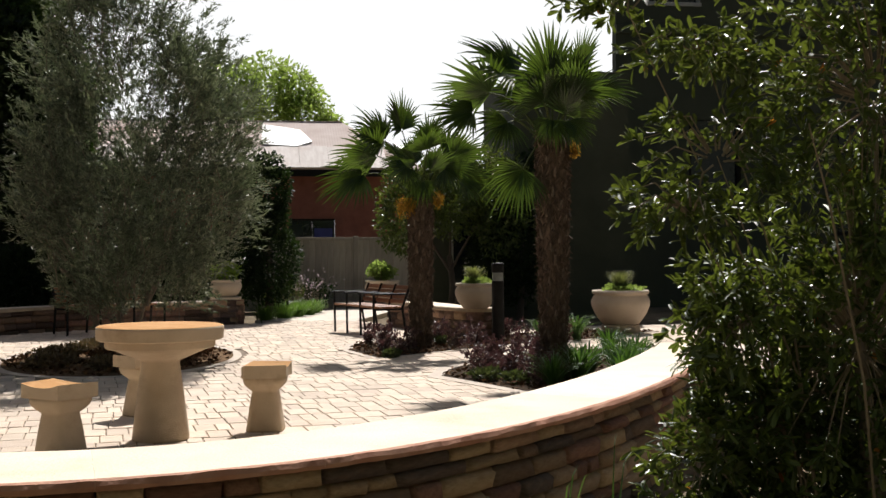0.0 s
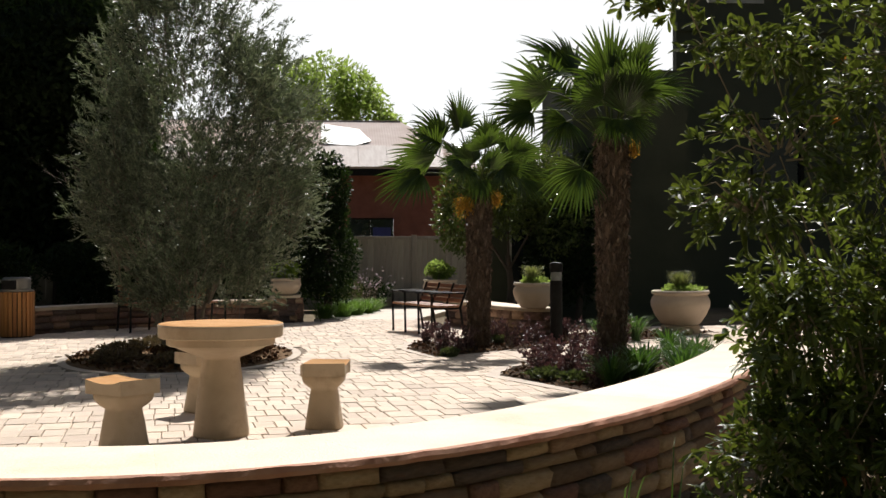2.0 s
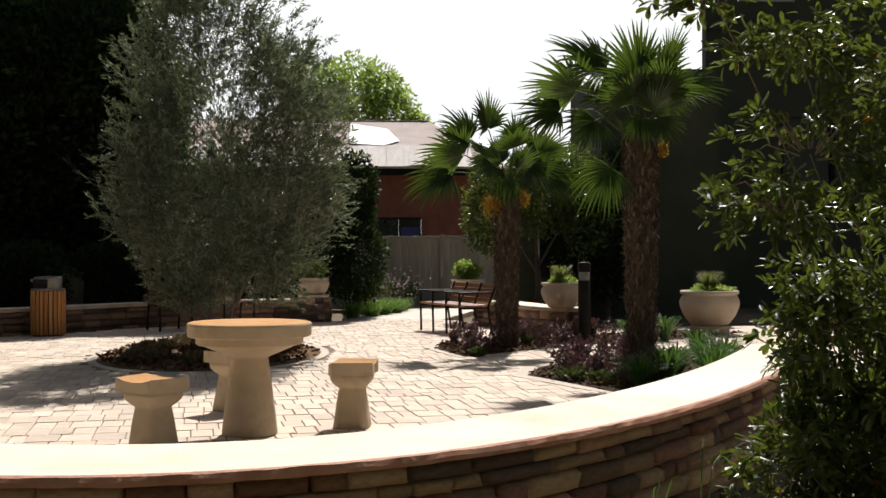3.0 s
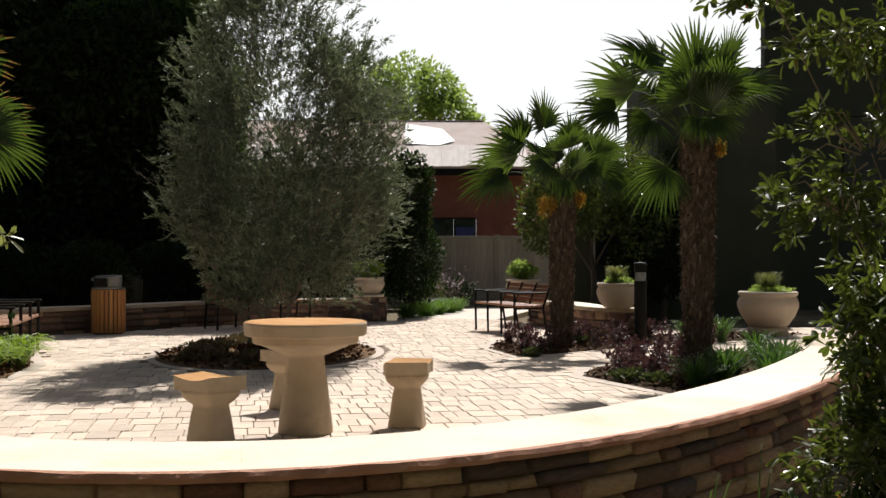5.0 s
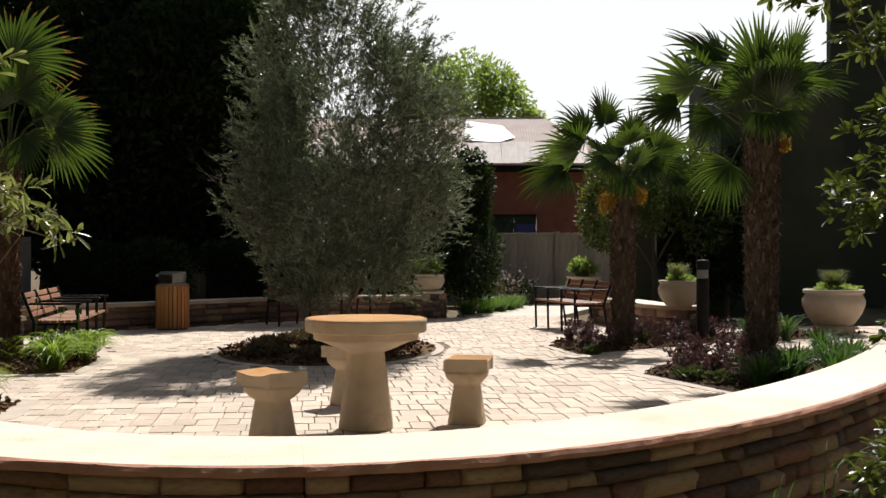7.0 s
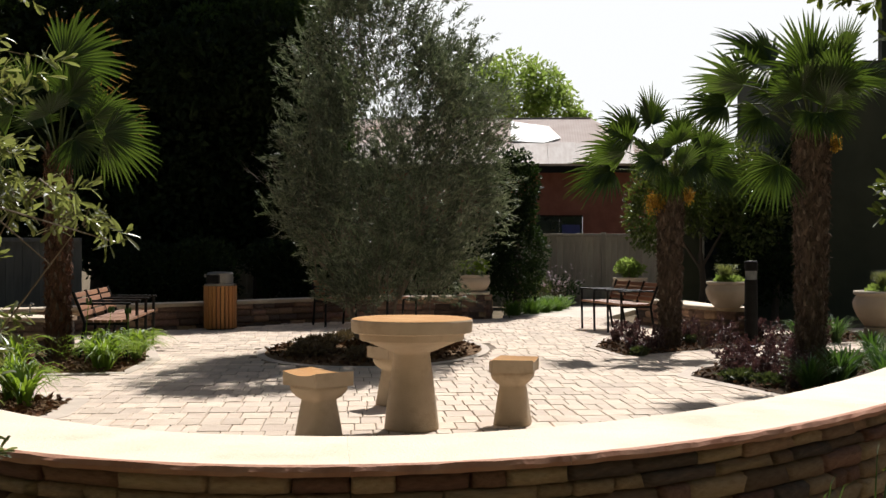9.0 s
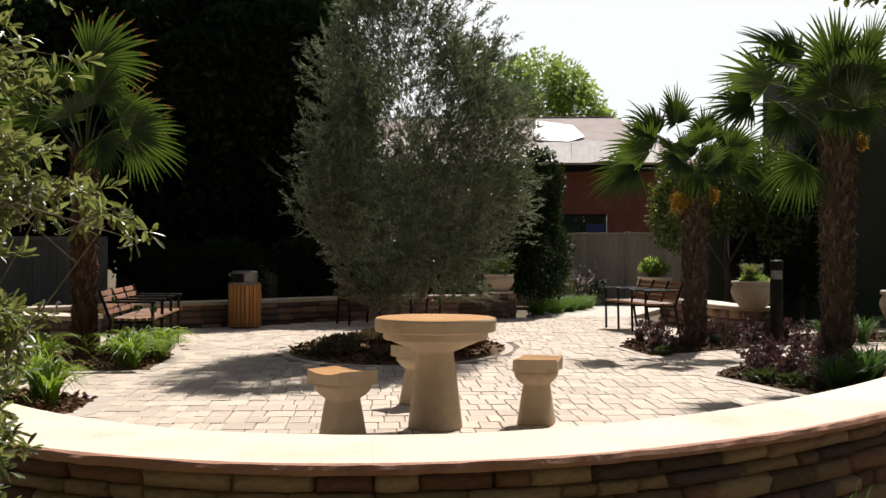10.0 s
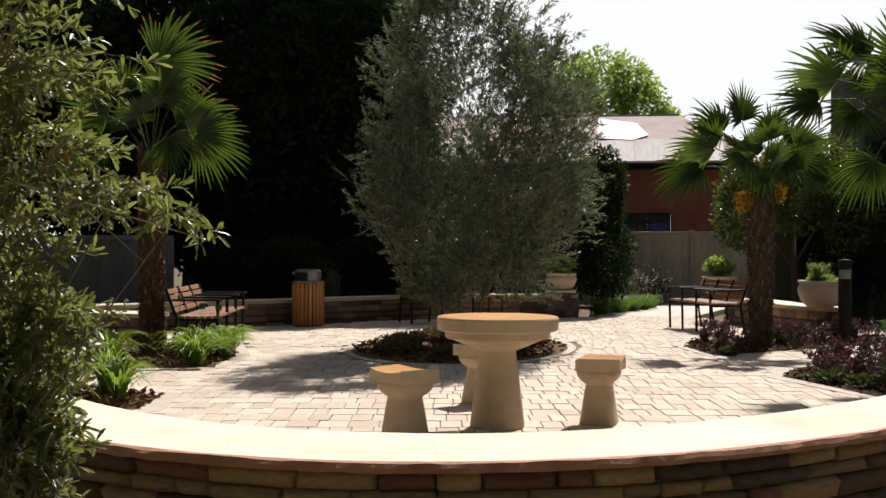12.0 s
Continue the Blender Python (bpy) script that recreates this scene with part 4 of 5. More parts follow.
leafy("potted_herb", "yellow-green bushy herb in the pier planter", "plant", (-0.82, 21.2, 0.75), 900, (0.30, 0.26, 0.20), 0.07, 0.035, M["grass_leaf"], 55, group="potted plants")


# ---- bollard light and tap ----
boll = thing("bollard_light", "black metal bollard light with frosted lens", "bollard light", (3.08, 15.6, 0))
part("post", lathe([(0.085, -0.02), (0.085, 0.86), (0.08, 0.87)], 28), M["metal"], boll)
part("lens", lathe([(0.078, 0.868), (0.078, 0.985)], 28), M["lens"], boll, "frosted glass lens")
part("cap", lathe([(0.088, 0.985), (0.088, 1.10), (0.075, 1.115), (0.02, 1.12)], 28), M["metal"], boll)
tap = thing("drinking_tap", "small chrome drinking tap on the wall cap", "tap", (-6.15, 14.25, 0.41))
part("spout", tube([(0, 0, -0.005), (0, 0, 0.12), (0.02, -0.02, 0.16), (0.06, -0.03, 0.15)], 0.013, 8), M["steel"], tap)
part("base", lathe([(0.035, -0.003), (0.03, 0.02)], 16), M["steel"], tap)
part("guard", tube([(-0.28, 0.1, -0.005), (-0.28, 0.1, 0.14), (-0.02, 0.02, 0.14)], 0.01, 8), M["metal"], tap)


# ---- palms ----
def frond_mesh(hub, phi, depth, face, size, seed, dry=False):
    """A fan leaf of one palm: an arching petiole to the hub, then pleated segments joined to mid-length whose tips sag.
    phi turns the blade in the plane across the court, depth tips it away, face rolls it edge-on."""
    g = np.random.default_rng(seed)
    bm = bmesh.new()
    h = Vector(hub)
    foot = Vector((h.x * 0.10, h.y * 0.10, -0.10))
    knee = foot.lerp(h, 0.55) + Vector((0, 0, 0.05 + 0.12 * abs(h.x)))
    pts = [foot, foot.lerp(knee, 0.55) + Vector((0, 0, 0.01)), knee, knee.lerp(h, 0.55) + Vector((0, 0, 0.012)), h]
    tube(pts, [0.018, 0.014, 0.011, 0.009, 0.007], 5, bm)
    for q in bm.faces:
        q.material_index = 2
    c = math.sqrt(max(0.05, 1 - depth * depth))
    d = Vector((math.cos(radians(phi)) * c, depth, math.sin(radians(phi)) * c)).normalized()
    s = Vector((-math.sin(radians(phi)), 0, math.cos(radians(phi))))
    s.rotate(Matrix.Rotation(radians(face), 3, d))
    s = (s - d * s.dot(d)).normalized()
    n = d.cross(s)
    if n.z < 0:
        n = -n
    segs = 30
    half = radians(88)
    ragged = g.uniform(0.05, 0.16)
    for i in range(segs):
        u = 2 * (i + 0.5) / segs - 1
        a = u * half + g.uniform(-0.02, 0.02)
        L = size * (1 - 0.34 * abs(u) ** 2.0) * g.uniform(0.82, 1.08)
        way = d * math.cos(a) + s * math.sin(a)
        side = s * math.cos(a) - d * math.sin(a)
        w = L * math.tan(half / segs)
        kink = g.uniform(0.4, 1.6)
        prev = None
        for t, ww in ((0.04, 0.04), (0.24, 0.25), (0.40, 0.36), (0.62, 0.30), (0.84, 0.16), (1.0, 0.015)):
            p = h + way * L * t + n * (0.20 * abs(math.sin(a)) * L * t) - Vector((0, 0, L * (0.10 * t * t + ragged * kink * max(0, t - 0.55) ** 1.5 * 2.6)))
            row = [bm.verts.new(p - side * w * 2 * ww), bm.verts.new(p - n * w * ww * 1.1), bm.verts.new(p + side * w * 2 * ww)]
            if prev:
                for q in ((prev[0], prev[1], row[1], row[0]), (prev[1], prev[2], row[2], row[1])):
                    bm.faces.new(q).material_index = int(dry and t > 0.95)
            prev = row
    me = mesh_from(bm, "frond", M["palm_leaf"])
    me.materials.append(M["palm_old"])
    me.materials.append(M["petiole"])
    return me


def palm(label, at, trunk_h, r_lo, r_hi, fronds, seed, lean=(0, 0), flowers=(), rz=0, fill=2, bark="palm_bark"):
    """A fan palm: shaggy trunk, flower clusters, and its fronds as (hub x, y, z, phi, depth, face, size)."""
    g = random.Random(seed)
    p = thing("palm_tree", label, "palm tree", at, rz, "palms")
    bm = bmesh.new()
    rows, cols = int(trunk_h / 0.05), 22
    prev = None
    for k in range(rows + 1):
        t = k / rows
        r = (r_lo + (r_hi - r_lo) * min(1, t * 1.15)) * (1.0 + 0.10 * math.exp(-((t - 0.02) / 0.05) ** 2)) * (1 - 0.6 * max(0.0, (t - 0.93) / 0.07) ** 2)
        ring = []
        for i in range(cols):
            a = 2 * math.pi * i / cols
            rr = r * (1 + 0.14 * noise.noise(Vector((math.cos(a) * 3, math.sin(a) * 3, k * 0.5 + seed))) + g.uniform(-0.06, 0.06))
            ring.append(bm.verts.new((lean[0] * t + rr * math.cos(a), lean[1] * t + rr * math.sin(a), -0.05 + (trunk_h + 0.05) * t)))
        if prev:
            for i in range(cols):
                bm.faces.new((prev[i], prev[(i + 1) % cols], ring[(i + 1) % cols], ring[i]))
        prev = ring
    bm.faces.new(prev)
    part("trunk", bm, M[bark], p, "shaggy brown fibrous trunk")
    # fibres, and cut leaf bases standing out of them
    gg = np.random.default_rng(seed)
    m = int(1500 * trunk_h)
    z = gg.uniform(0.02, trunk_h, m)
    a = gg.uniform(0, 2 * math.pi, m)
    t = z / trunk_h
    r = (r_lo + (r_hi - r_lo) * np.minimum(1, t * 1.15)) * 0.96
    base = np.stack([lean[0] * t + r * np.cos(a), lean[1] * t + r * np.sin(a), z], 1)
    way = np.stack([np.cos(a) * 0.42, np.sin(a) * 0.42, gg.choice([-1.0, -0.8, 0.9], m)], 1) + gg.normal(size=(m, 3)) * 0.22
    v, f = leaves(base, way, 0.085, 0.020, gen=gg)
    raw("fibre", v, f, M[bark], p)
    stubs = bmesh.new()
    for k in range(int(34 * trunk_h)):
        a, zz = k * 2.4 + g.uniform(-0.2, 0.2), 0.15 + (trunk_h - 0.2) * (k + 0.5) / int(34 * trunk_h)
        rr = r_lo + (r_hi - r_lo) * min(1, zz / trunk_h * 1.15)
        o = Vector((math.cos(a), math.sin(a), 0))
        q = Vector((lean[0] * zz / trunk_h, lean[1] * zz / trunk_h, zz)) + o * rr * 0.9
        tube([q, q + o * 0.025 + Vector((0, 0, 0.035)), q + o * g.uniform(0.03, 0.055) + Vector((0, 0, g.uniform(0.07, 0.10)))], [0.026, 0.018, 0.010], 5, stubs)
    tagged(part("leaf_base", stubs, M["palm_stub"], p, "cut greyish leaf bases"), kind="stuff")
    for fx, fy, fz, size in flowers:
        q = gg.normal(size=(420, 3)) * (0.055 * size, 0.055 * size, 0.085 * size)
        v, f = leaves(q + (fx, fy, fz), gg.normal(size=(420, 3)) * 0.4 + (fx, fy, -0.8), 0.035, 0.018, gen=gg)
        tagged(raw("inflorescence", v, f, M["palm_flower"], p, "orange-yellow hanging flower cluster"), kind="stuff")
    crown = pose(lean[0], lean[1], trunk_h, 0, 0, 0)
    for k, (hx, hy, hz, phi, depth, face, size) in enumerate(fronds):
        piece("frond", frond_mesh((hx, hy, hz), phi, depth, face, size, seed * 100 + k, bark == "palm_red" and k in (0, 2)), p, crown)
    for k in range(fill):
        phi = 20 + 140 * (k + 0.5) / fill + g.uniform(-10, 10)
        r = g.uniform(0.30, 0.45)
        piece("frond", frond_mesh((r * math.cos(radians(phi)), g.uniform(0.1, 0.35), r * math.sin(radians(phi))), phi + g.uniform(-15, 15), g.uniform(0.2, 0.6), g.uniform(-50, 50), g.uniform(0.44, 0.54), seed * 100 + 50 + k), p, crown)
    return p


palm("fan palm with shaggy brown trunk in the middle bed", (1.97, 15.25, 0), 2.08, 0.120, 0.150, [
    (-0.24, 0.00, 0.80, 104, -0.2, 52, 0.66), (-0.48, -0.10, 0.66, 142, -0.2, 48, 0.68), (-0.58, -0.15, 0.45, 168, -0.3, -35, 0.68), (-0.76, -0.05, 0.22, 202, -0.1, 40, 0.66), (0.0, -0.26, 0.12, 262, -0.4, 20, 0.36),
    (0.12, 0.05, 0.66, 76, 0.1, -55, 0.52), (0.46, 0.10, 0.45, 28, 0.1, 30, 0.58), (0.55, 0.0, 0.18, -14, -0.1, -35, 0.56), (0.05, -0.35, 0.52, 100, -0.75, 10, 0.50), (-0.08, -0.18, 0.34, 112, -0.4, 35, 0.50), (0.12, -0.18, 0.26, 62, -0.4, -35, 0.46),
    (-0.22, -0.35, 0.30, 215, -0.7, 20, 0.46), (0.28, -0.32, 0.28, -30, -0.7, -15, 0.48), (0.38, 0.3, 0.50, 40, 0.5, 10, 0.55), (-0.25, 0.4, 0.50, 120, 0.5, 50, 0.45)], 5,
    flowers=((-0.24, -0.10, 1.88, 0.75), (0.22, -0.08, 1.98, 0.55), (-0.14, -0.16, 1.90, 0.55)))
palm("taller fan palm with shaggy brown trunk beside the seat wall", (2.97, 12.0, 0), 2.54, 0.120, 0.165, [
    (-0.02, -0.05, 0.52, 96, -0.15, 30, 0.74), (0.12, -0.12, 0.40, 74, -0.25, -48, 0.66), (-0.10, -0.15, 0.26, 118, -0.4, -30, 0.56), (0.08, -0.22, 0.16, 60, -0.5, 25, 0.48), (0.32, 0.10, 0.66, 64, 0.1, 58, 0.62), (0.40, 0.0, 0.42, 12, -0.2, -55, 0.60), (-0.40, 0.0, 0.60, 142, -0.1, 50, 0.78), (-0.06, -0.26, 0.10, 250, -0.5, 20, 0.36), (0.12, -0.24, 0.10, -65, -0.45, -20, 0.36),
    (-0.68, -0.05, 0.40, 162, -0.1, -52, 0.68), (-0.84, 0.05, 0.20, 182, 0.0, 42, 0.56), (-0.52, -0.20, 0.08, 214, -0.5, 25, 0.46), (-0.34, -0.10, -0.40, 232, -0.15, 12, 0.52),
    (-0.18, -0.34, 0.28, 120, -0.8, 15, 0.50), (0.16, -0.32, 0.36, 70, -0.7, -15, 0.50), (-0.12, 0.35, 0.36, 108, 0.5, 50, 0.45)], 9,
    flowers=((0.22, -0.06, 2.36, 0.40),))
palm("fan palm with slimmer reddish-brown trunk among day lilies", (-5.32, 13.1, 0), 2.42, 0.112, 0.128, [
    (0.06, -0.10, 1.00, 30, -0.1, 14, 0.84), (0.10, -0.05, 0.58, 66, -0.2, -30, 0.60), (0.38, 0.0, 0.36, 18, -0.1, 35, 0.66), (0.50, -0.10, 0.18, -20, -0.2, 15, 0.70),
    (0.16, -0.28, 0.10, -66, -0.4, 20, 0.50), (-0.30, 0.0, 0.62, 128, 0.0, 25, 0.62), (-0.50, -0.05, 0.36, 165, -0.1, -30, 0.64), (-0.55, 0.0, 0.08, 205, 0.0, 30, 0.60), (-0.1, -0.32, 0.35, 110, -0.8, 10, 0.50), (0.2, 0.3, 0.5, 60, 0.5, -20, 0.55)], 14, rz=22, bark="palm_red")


# ---- olive tree in the ring ----
def branchy(bm, start, direction, length, radius, depth, g, tips, spread_a=0.6):
    p0 = Vector(start)
    d = Vector(direction).normalized()
    pts, rad = [p0], [radius]
    for k in range(3):
        d = (d + Vector([g.uniform(-0.22, 0.22) for _ in range(3)]) + Vector((0, 0, 0.05))).normalized()
        pts.append(pts[-1] + d * length / 3)
        rad.append(radius * (1 - 0.17 * (k + 1)))
    tube(pts, rad, 7 if depth > 1 else 5, bm)
    tips.append(pts[-1])
    if depth:
        for _ in range(g.choice((2, 3))):
            nd = (d + Vector([g.uniform(-spread_a, spread_a) for _ in range(3)])).normalized()
            branchy(bm, pts[g.choice((2, 3))], nd, length * g.uniform(0.6, 0.85), rad[-1] * 0.75, depth - 1, g, tips, spread_a)


olive = thing("olive_tree", "tall barrel-shaped olive tree with dense grey-green foliage in a round bed", "tree", (-1.63, 14.6, 0))
g = random.Random(4)
tb, tips = bmesh.new(), []
for fx, fy, dx, dy, r in ((-0.36, 0.0, -0.03, 0.02, 0.055), (-0.28, 0.15, 0.12, 0.1, 0.040), (-0.12, -0.05, 0.22, -0.05, 0.036)):
    branchy(tb, (fx, fy, -0.05), (dx, dy, 1), 0.85, r, 0, g, tips)
    q = tips[-1]
    for ex, ey in ((-0.5, 0.1), (0.4, 0.2), (0.1, -0.5)):
        branchy(tb, tuple(q - Vector((0, 0, 0.12))), (ex + dx, ey + dy, 1.1), 0.95, r * 0.62, 3, g, tips, 0.55)
part("trunk", tb, M["olive_bark"], olive, "slender grey-brown stems and limbs")
gg = np.random.default_rng(31)
LEVELS = (0.55, 0.86, 1.57, 2.43, 3.14, 3.70, 4.05, 4.45, 4.75)
GIRTH = (0.70, 1.08, 1.38, 1.56, 1.50, 1.26, 1.05, 0.72, 0.25)
n = 10000
hz = gg.uniform(0.55, 4.7, n)
ha = gg.uniform(0, 2 * math.pi, n)
lump = np.array([1 + 0.26 * noise.noise(Vector((math.cos(a) * 1.6, math.sin(a) * 1.6, z * 1.5))) + 0.12 * noise.noise(Vector((math.cos(a) * 5, math.sin(a) * 5, z * 4))) for a, z in zip(ha, hz)])
hr = np.interp(hz, LEVELS, GIRTH) * lump * gg.uniform(0.10, 1.0, n) ** 0.42 * 0.89
sp = np.stack([hr * np.cos(ha), hr * np.sin(ha), hz], 1)
body = np.array([noise.noise(Vector((q[0] * 1.9, q[1] * 1.9, q[2] * 1.3))) + 0.45 * noise.noise(Vector(q) * 4.6) for q in sp])
thin = np.where(hz < 1.0, 0.62, np.interp(hz, (3.3, 3.9, 4.3), (1.0, 0.55, 0.40))) * np.clip(0.40 + 2.9 * body, np.interp(hz, (3.0, 3.8), (0.20, 0.04)), 1.0)
keep = gg.uniform(size=n) < thin
sp, ha = sp[keep], ha[keep]
m = len(sp)
sd = np.stack([np.cos(ha) * 0.55, np.sin(ha) * 0.55, np.full(m, 0.62)], 1) + gg.normal(size=(m, 3)) * 0.42
sd /= np.linalg.norm(sd, axis=1, keepdims=True)
t = gg.uniform(0, 1, (m, 26, 1)) ** 0.8
long = gg.uniform(0.20, 0.52, (m, 1, 1))
base = sp[:, None] + sd[:, None] * t * long - np.array((0, 0, 0.16)) * (t * t) * long + gg.normal(size=(m, 26, 3)) * 0.012
ways = sd[:, None] * 0.9 + gg.normal(size=base.shape) * 0.36
v, f = leaves(base.reshape(-1, 3), ways.reshape(-1, 3), 0.074, 0.018, gen=gg, flat=0.8)
raw("crown", v, f, M["olive_leaf"], olive)
tw = bmesh.new()
for q, w, l in zip(sp[::6], sd[::6], long[::6, 0, 0]):
    tube([q - w * 0.22 - (0, 0, 0.05), q, q + w * l * 0.9], [0.006, 0.004, 0.002], 4, tw)
tagged(part("twig", tw, M["olive_bark"], olive), kind="stuff")

for k, (x, y, s, mt) in enumerate(((-2.45, 13.5, 0.8, "cover_leaf"), (-1.75, 13.15, 0.75, "cover_leaf"), (-1.1, 13.6, 0.8, "mulch"), (-2.55, 14.6, 0.9, "cover_leaf"),
                                   (-1.0, 14.8, 0.8, "mulch"), (-1.8, 14.3, 0.9, "mulch"), (-2.3, 15.6, 0.9, "cover_leaf"), (-1.3, 15.7, 0.9, "cover_leaf"))):
    leafy("ground_cover", "low brownish green cover plant under the olive tree", "plant", (x, y, 0), 1100, (0.40 * s, 0.52 * s, 0.09 * s), 0.06, 0.025, M[mt], 330 + k, group="ground cover")


# ---- big trees around ----
def big_tree(label, at, trunk_r, trunk_h, clumps, leaf, width, material, seed, bark="bark", shell=0.35):
    t = thing("tree", label, "tree", at)
    g = random.Random(seed)
    bm, tips = bmesh.new(), []
    tube([(0, 0, -0.1), (0.05, 0, trunk_h * 0.5), (0, 0.05, trunk_h)], [trunk_r * 1.25, trunk_r, trunk_r * 0.8], 12, bm)
    for c, r, n in clumps:
        e = Vector(c)
        tube([(0, 0, trunk_h * 0.75), tuple(Vector((0, 0, trunk_h)).lerp(e, 0.5)), tuple(e)], [trunk_r * 0.5, trunk_r * 0.28, trunk_r * 0.08], 6, bm)
    part("trunk", bm, M[bark], t)
    gg = np.random.default_rng(seed)
    P, D = [], []
    for c, r, n in clumps:
        p, d = cloud(n, c, r, gg, shell, 30, 0.4)
        P.append(p)
        D.append(d)
    p, d = np.concatenate(P), np.concatenate(D)
    v, f = leaves(p, d * 0.6 + gg.normal(size=d.shape) * 0.6, leaf, width, gen=gg)
    raw("crown", v, f, material, t)
    return t


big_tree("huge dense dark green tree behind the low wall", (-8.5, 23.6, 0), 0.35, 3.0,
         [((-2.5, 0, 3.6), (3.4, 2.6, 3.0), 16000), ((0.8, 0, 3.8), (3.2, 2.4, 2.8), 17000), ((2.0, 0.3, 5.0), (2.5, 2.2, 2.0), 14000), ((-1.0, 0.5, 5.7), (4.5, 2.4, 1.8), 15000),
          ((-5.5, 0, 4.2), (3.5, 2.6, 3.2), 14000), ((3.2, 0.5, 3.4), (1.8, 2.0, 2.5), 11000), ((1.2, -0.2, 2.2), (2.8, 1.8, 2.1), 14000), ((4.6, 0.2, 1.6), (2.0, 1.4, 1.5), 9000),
          # The highest clumps are out of view, added to shade the bin and rear wall.
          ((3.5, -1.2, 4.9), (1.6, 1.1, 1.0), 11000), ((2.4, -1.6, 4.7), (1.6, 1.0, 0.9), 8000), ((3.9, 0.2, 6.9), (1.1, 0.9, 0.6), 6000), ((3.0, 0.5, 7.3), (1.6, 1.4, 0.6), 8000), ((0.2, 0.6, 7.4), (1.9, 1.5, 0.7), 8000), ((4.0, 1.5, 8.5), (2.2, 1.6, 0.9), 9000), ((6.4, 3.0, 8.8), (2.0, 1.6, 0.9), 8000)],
         0.20, 0.105, M["shaded_leaf"], 80, shell=0.2)
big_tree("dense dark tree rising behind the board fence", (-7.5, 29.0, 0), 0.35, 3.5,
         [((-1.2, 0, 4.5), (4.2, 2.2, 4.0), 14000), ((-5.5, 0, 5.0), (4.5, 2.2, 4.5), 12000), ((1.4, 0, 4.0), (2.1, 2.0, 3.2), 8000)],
         0.34, 0.20, M["shaded_leaf"], 88, shell=0.15)
big_tree("broadleaf tree with sunlit mid-green outer leaves", (-5.7, 25.4, 0), 0.16, 4.4,
         [((1.3, -2.0, 6.3), (1.0, 0.6, 0.55), 1500), ((0.6, -2.1, 6.1), (0.9, 0.6, 0.46), 900), ((1.3, -2.2, 5.5), (0.9, 0.6, 0.5), 900), ((1.5, -1.2, 6.9), (1.1, 0.8, 0.6), 1800),
          ((1.0, 0.0, 4.8), (1.4, 1.1, 1.3), 5000), ((-0.4, -2.9, 5.7), (0.9, 0.5, 0.45), 1500), ((0.7, -2.9, 6.0), (0.8, 0.5, 0.45), 1500), ((1.4, -2.8, 5.7), (0.7, 0.5, 0.6), 1300), ((0.1, -3.0, 5.05), (0.6, 0.4, 0.4), 800), ((-2.2, -2.8, 5.9), (1.1, 0.5, 0.4), 1200)], 0.12, 0.055, M["mid_leaf"], 81)
big_tree("bright green tree beyond the brick house", (-3.0, 52.0, 0), 0.3, 4.5,
         [((1.2, 0, 8.0), (1.9, 2.2, 2.0), 2400), ((2.7, 0, 8.3), (1.9, 2.0, 1.9), 2000), ((4.2, 0.3, 8.5), (1.3, 1.4, 1.35), 1000), ((4.6, -0.4, 7.3), (1.3, 1.4, 1.3), 1200), ((5.6, 0, 6.6), (0.9, 1.0, 0.9), 700)],
         0.26, 0.13, M["bright_leaf"], 82)
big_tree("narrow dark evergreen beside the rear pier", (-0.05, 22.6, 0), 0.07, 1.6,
         [((0.05, 0, 1.2), (0.62, 0.6, 1.15), 5000), ((0, 0, 2.4), (0.50, 0.5, 1.0), 4000), ((-0.5, 0.2, 1.4), (0.55, 0.5, 1.2), 4000)], 0.09, 0.045, M["shaded_leaf"], 83)
big_tree("green shrubby tree behind the middle palm", (3.35, 21.6, 0), 0.06, 1.2,
         [((0, 0, 2.4), (0.85, 0.5, 1.0), 4500), ((-0.9, 0, 2.0), (0.55, 0.5, 0.9), 2800), ((0.9, 0.0, 2.2), (0.8, 0.5, 1.2), 3500)], 0.10, 0.05, M["bush_leaf"], 84)
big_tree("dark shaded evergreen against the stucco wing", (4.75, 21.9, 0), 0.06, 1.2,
         [((0, 0, 1.5), (0.75, 0.5, 1.4), 5500), ((-0.55, 0.1, 1.3), (0.55, 0.4, 1.2), 3500), ((0.3, 0, 2.5), (0.6, 0.4, 0.8), 3000)], 0.10, 0.05, M["shaded_leaf"], 89)
leafy("hedge_shrub", "dark shaded shrub behind the low wall", "shrub", (-6.0, 19.9, 0), 9000, (1.4, 0.7, 0.8), 0.09, 0.045, M["shaded_leaf"], 85, group="hedge")
leafy("hedge_shrub", "dark shaded shrub behind the low wall", "shrub", (-3.9, 21.2, 0), 9000, (1.4, 0.7, 0.85), 0.09, 0.045, M["shaded_leaf"], 86, group="hedge")
leafy("hedge_shrub", "dark shaded shrub behind the low wall", "shrub", (-2.0, 22.2, 0), 9000, (1.3, 0.7, 0.8), 0.09, 0.045, M["shaded_leaf"], 87, group="hedge")


# ---- near bushes on both sides ----
def smooth_path(pts):
    """Seven points along a bent line through three."""
    a, b, c = (Vector(p) for p in pts)
    return [a * (1 - t) ** 2 + b * 2 * t * (1 - t) + c * t * t for t in (k / 6 for k in range(7))]


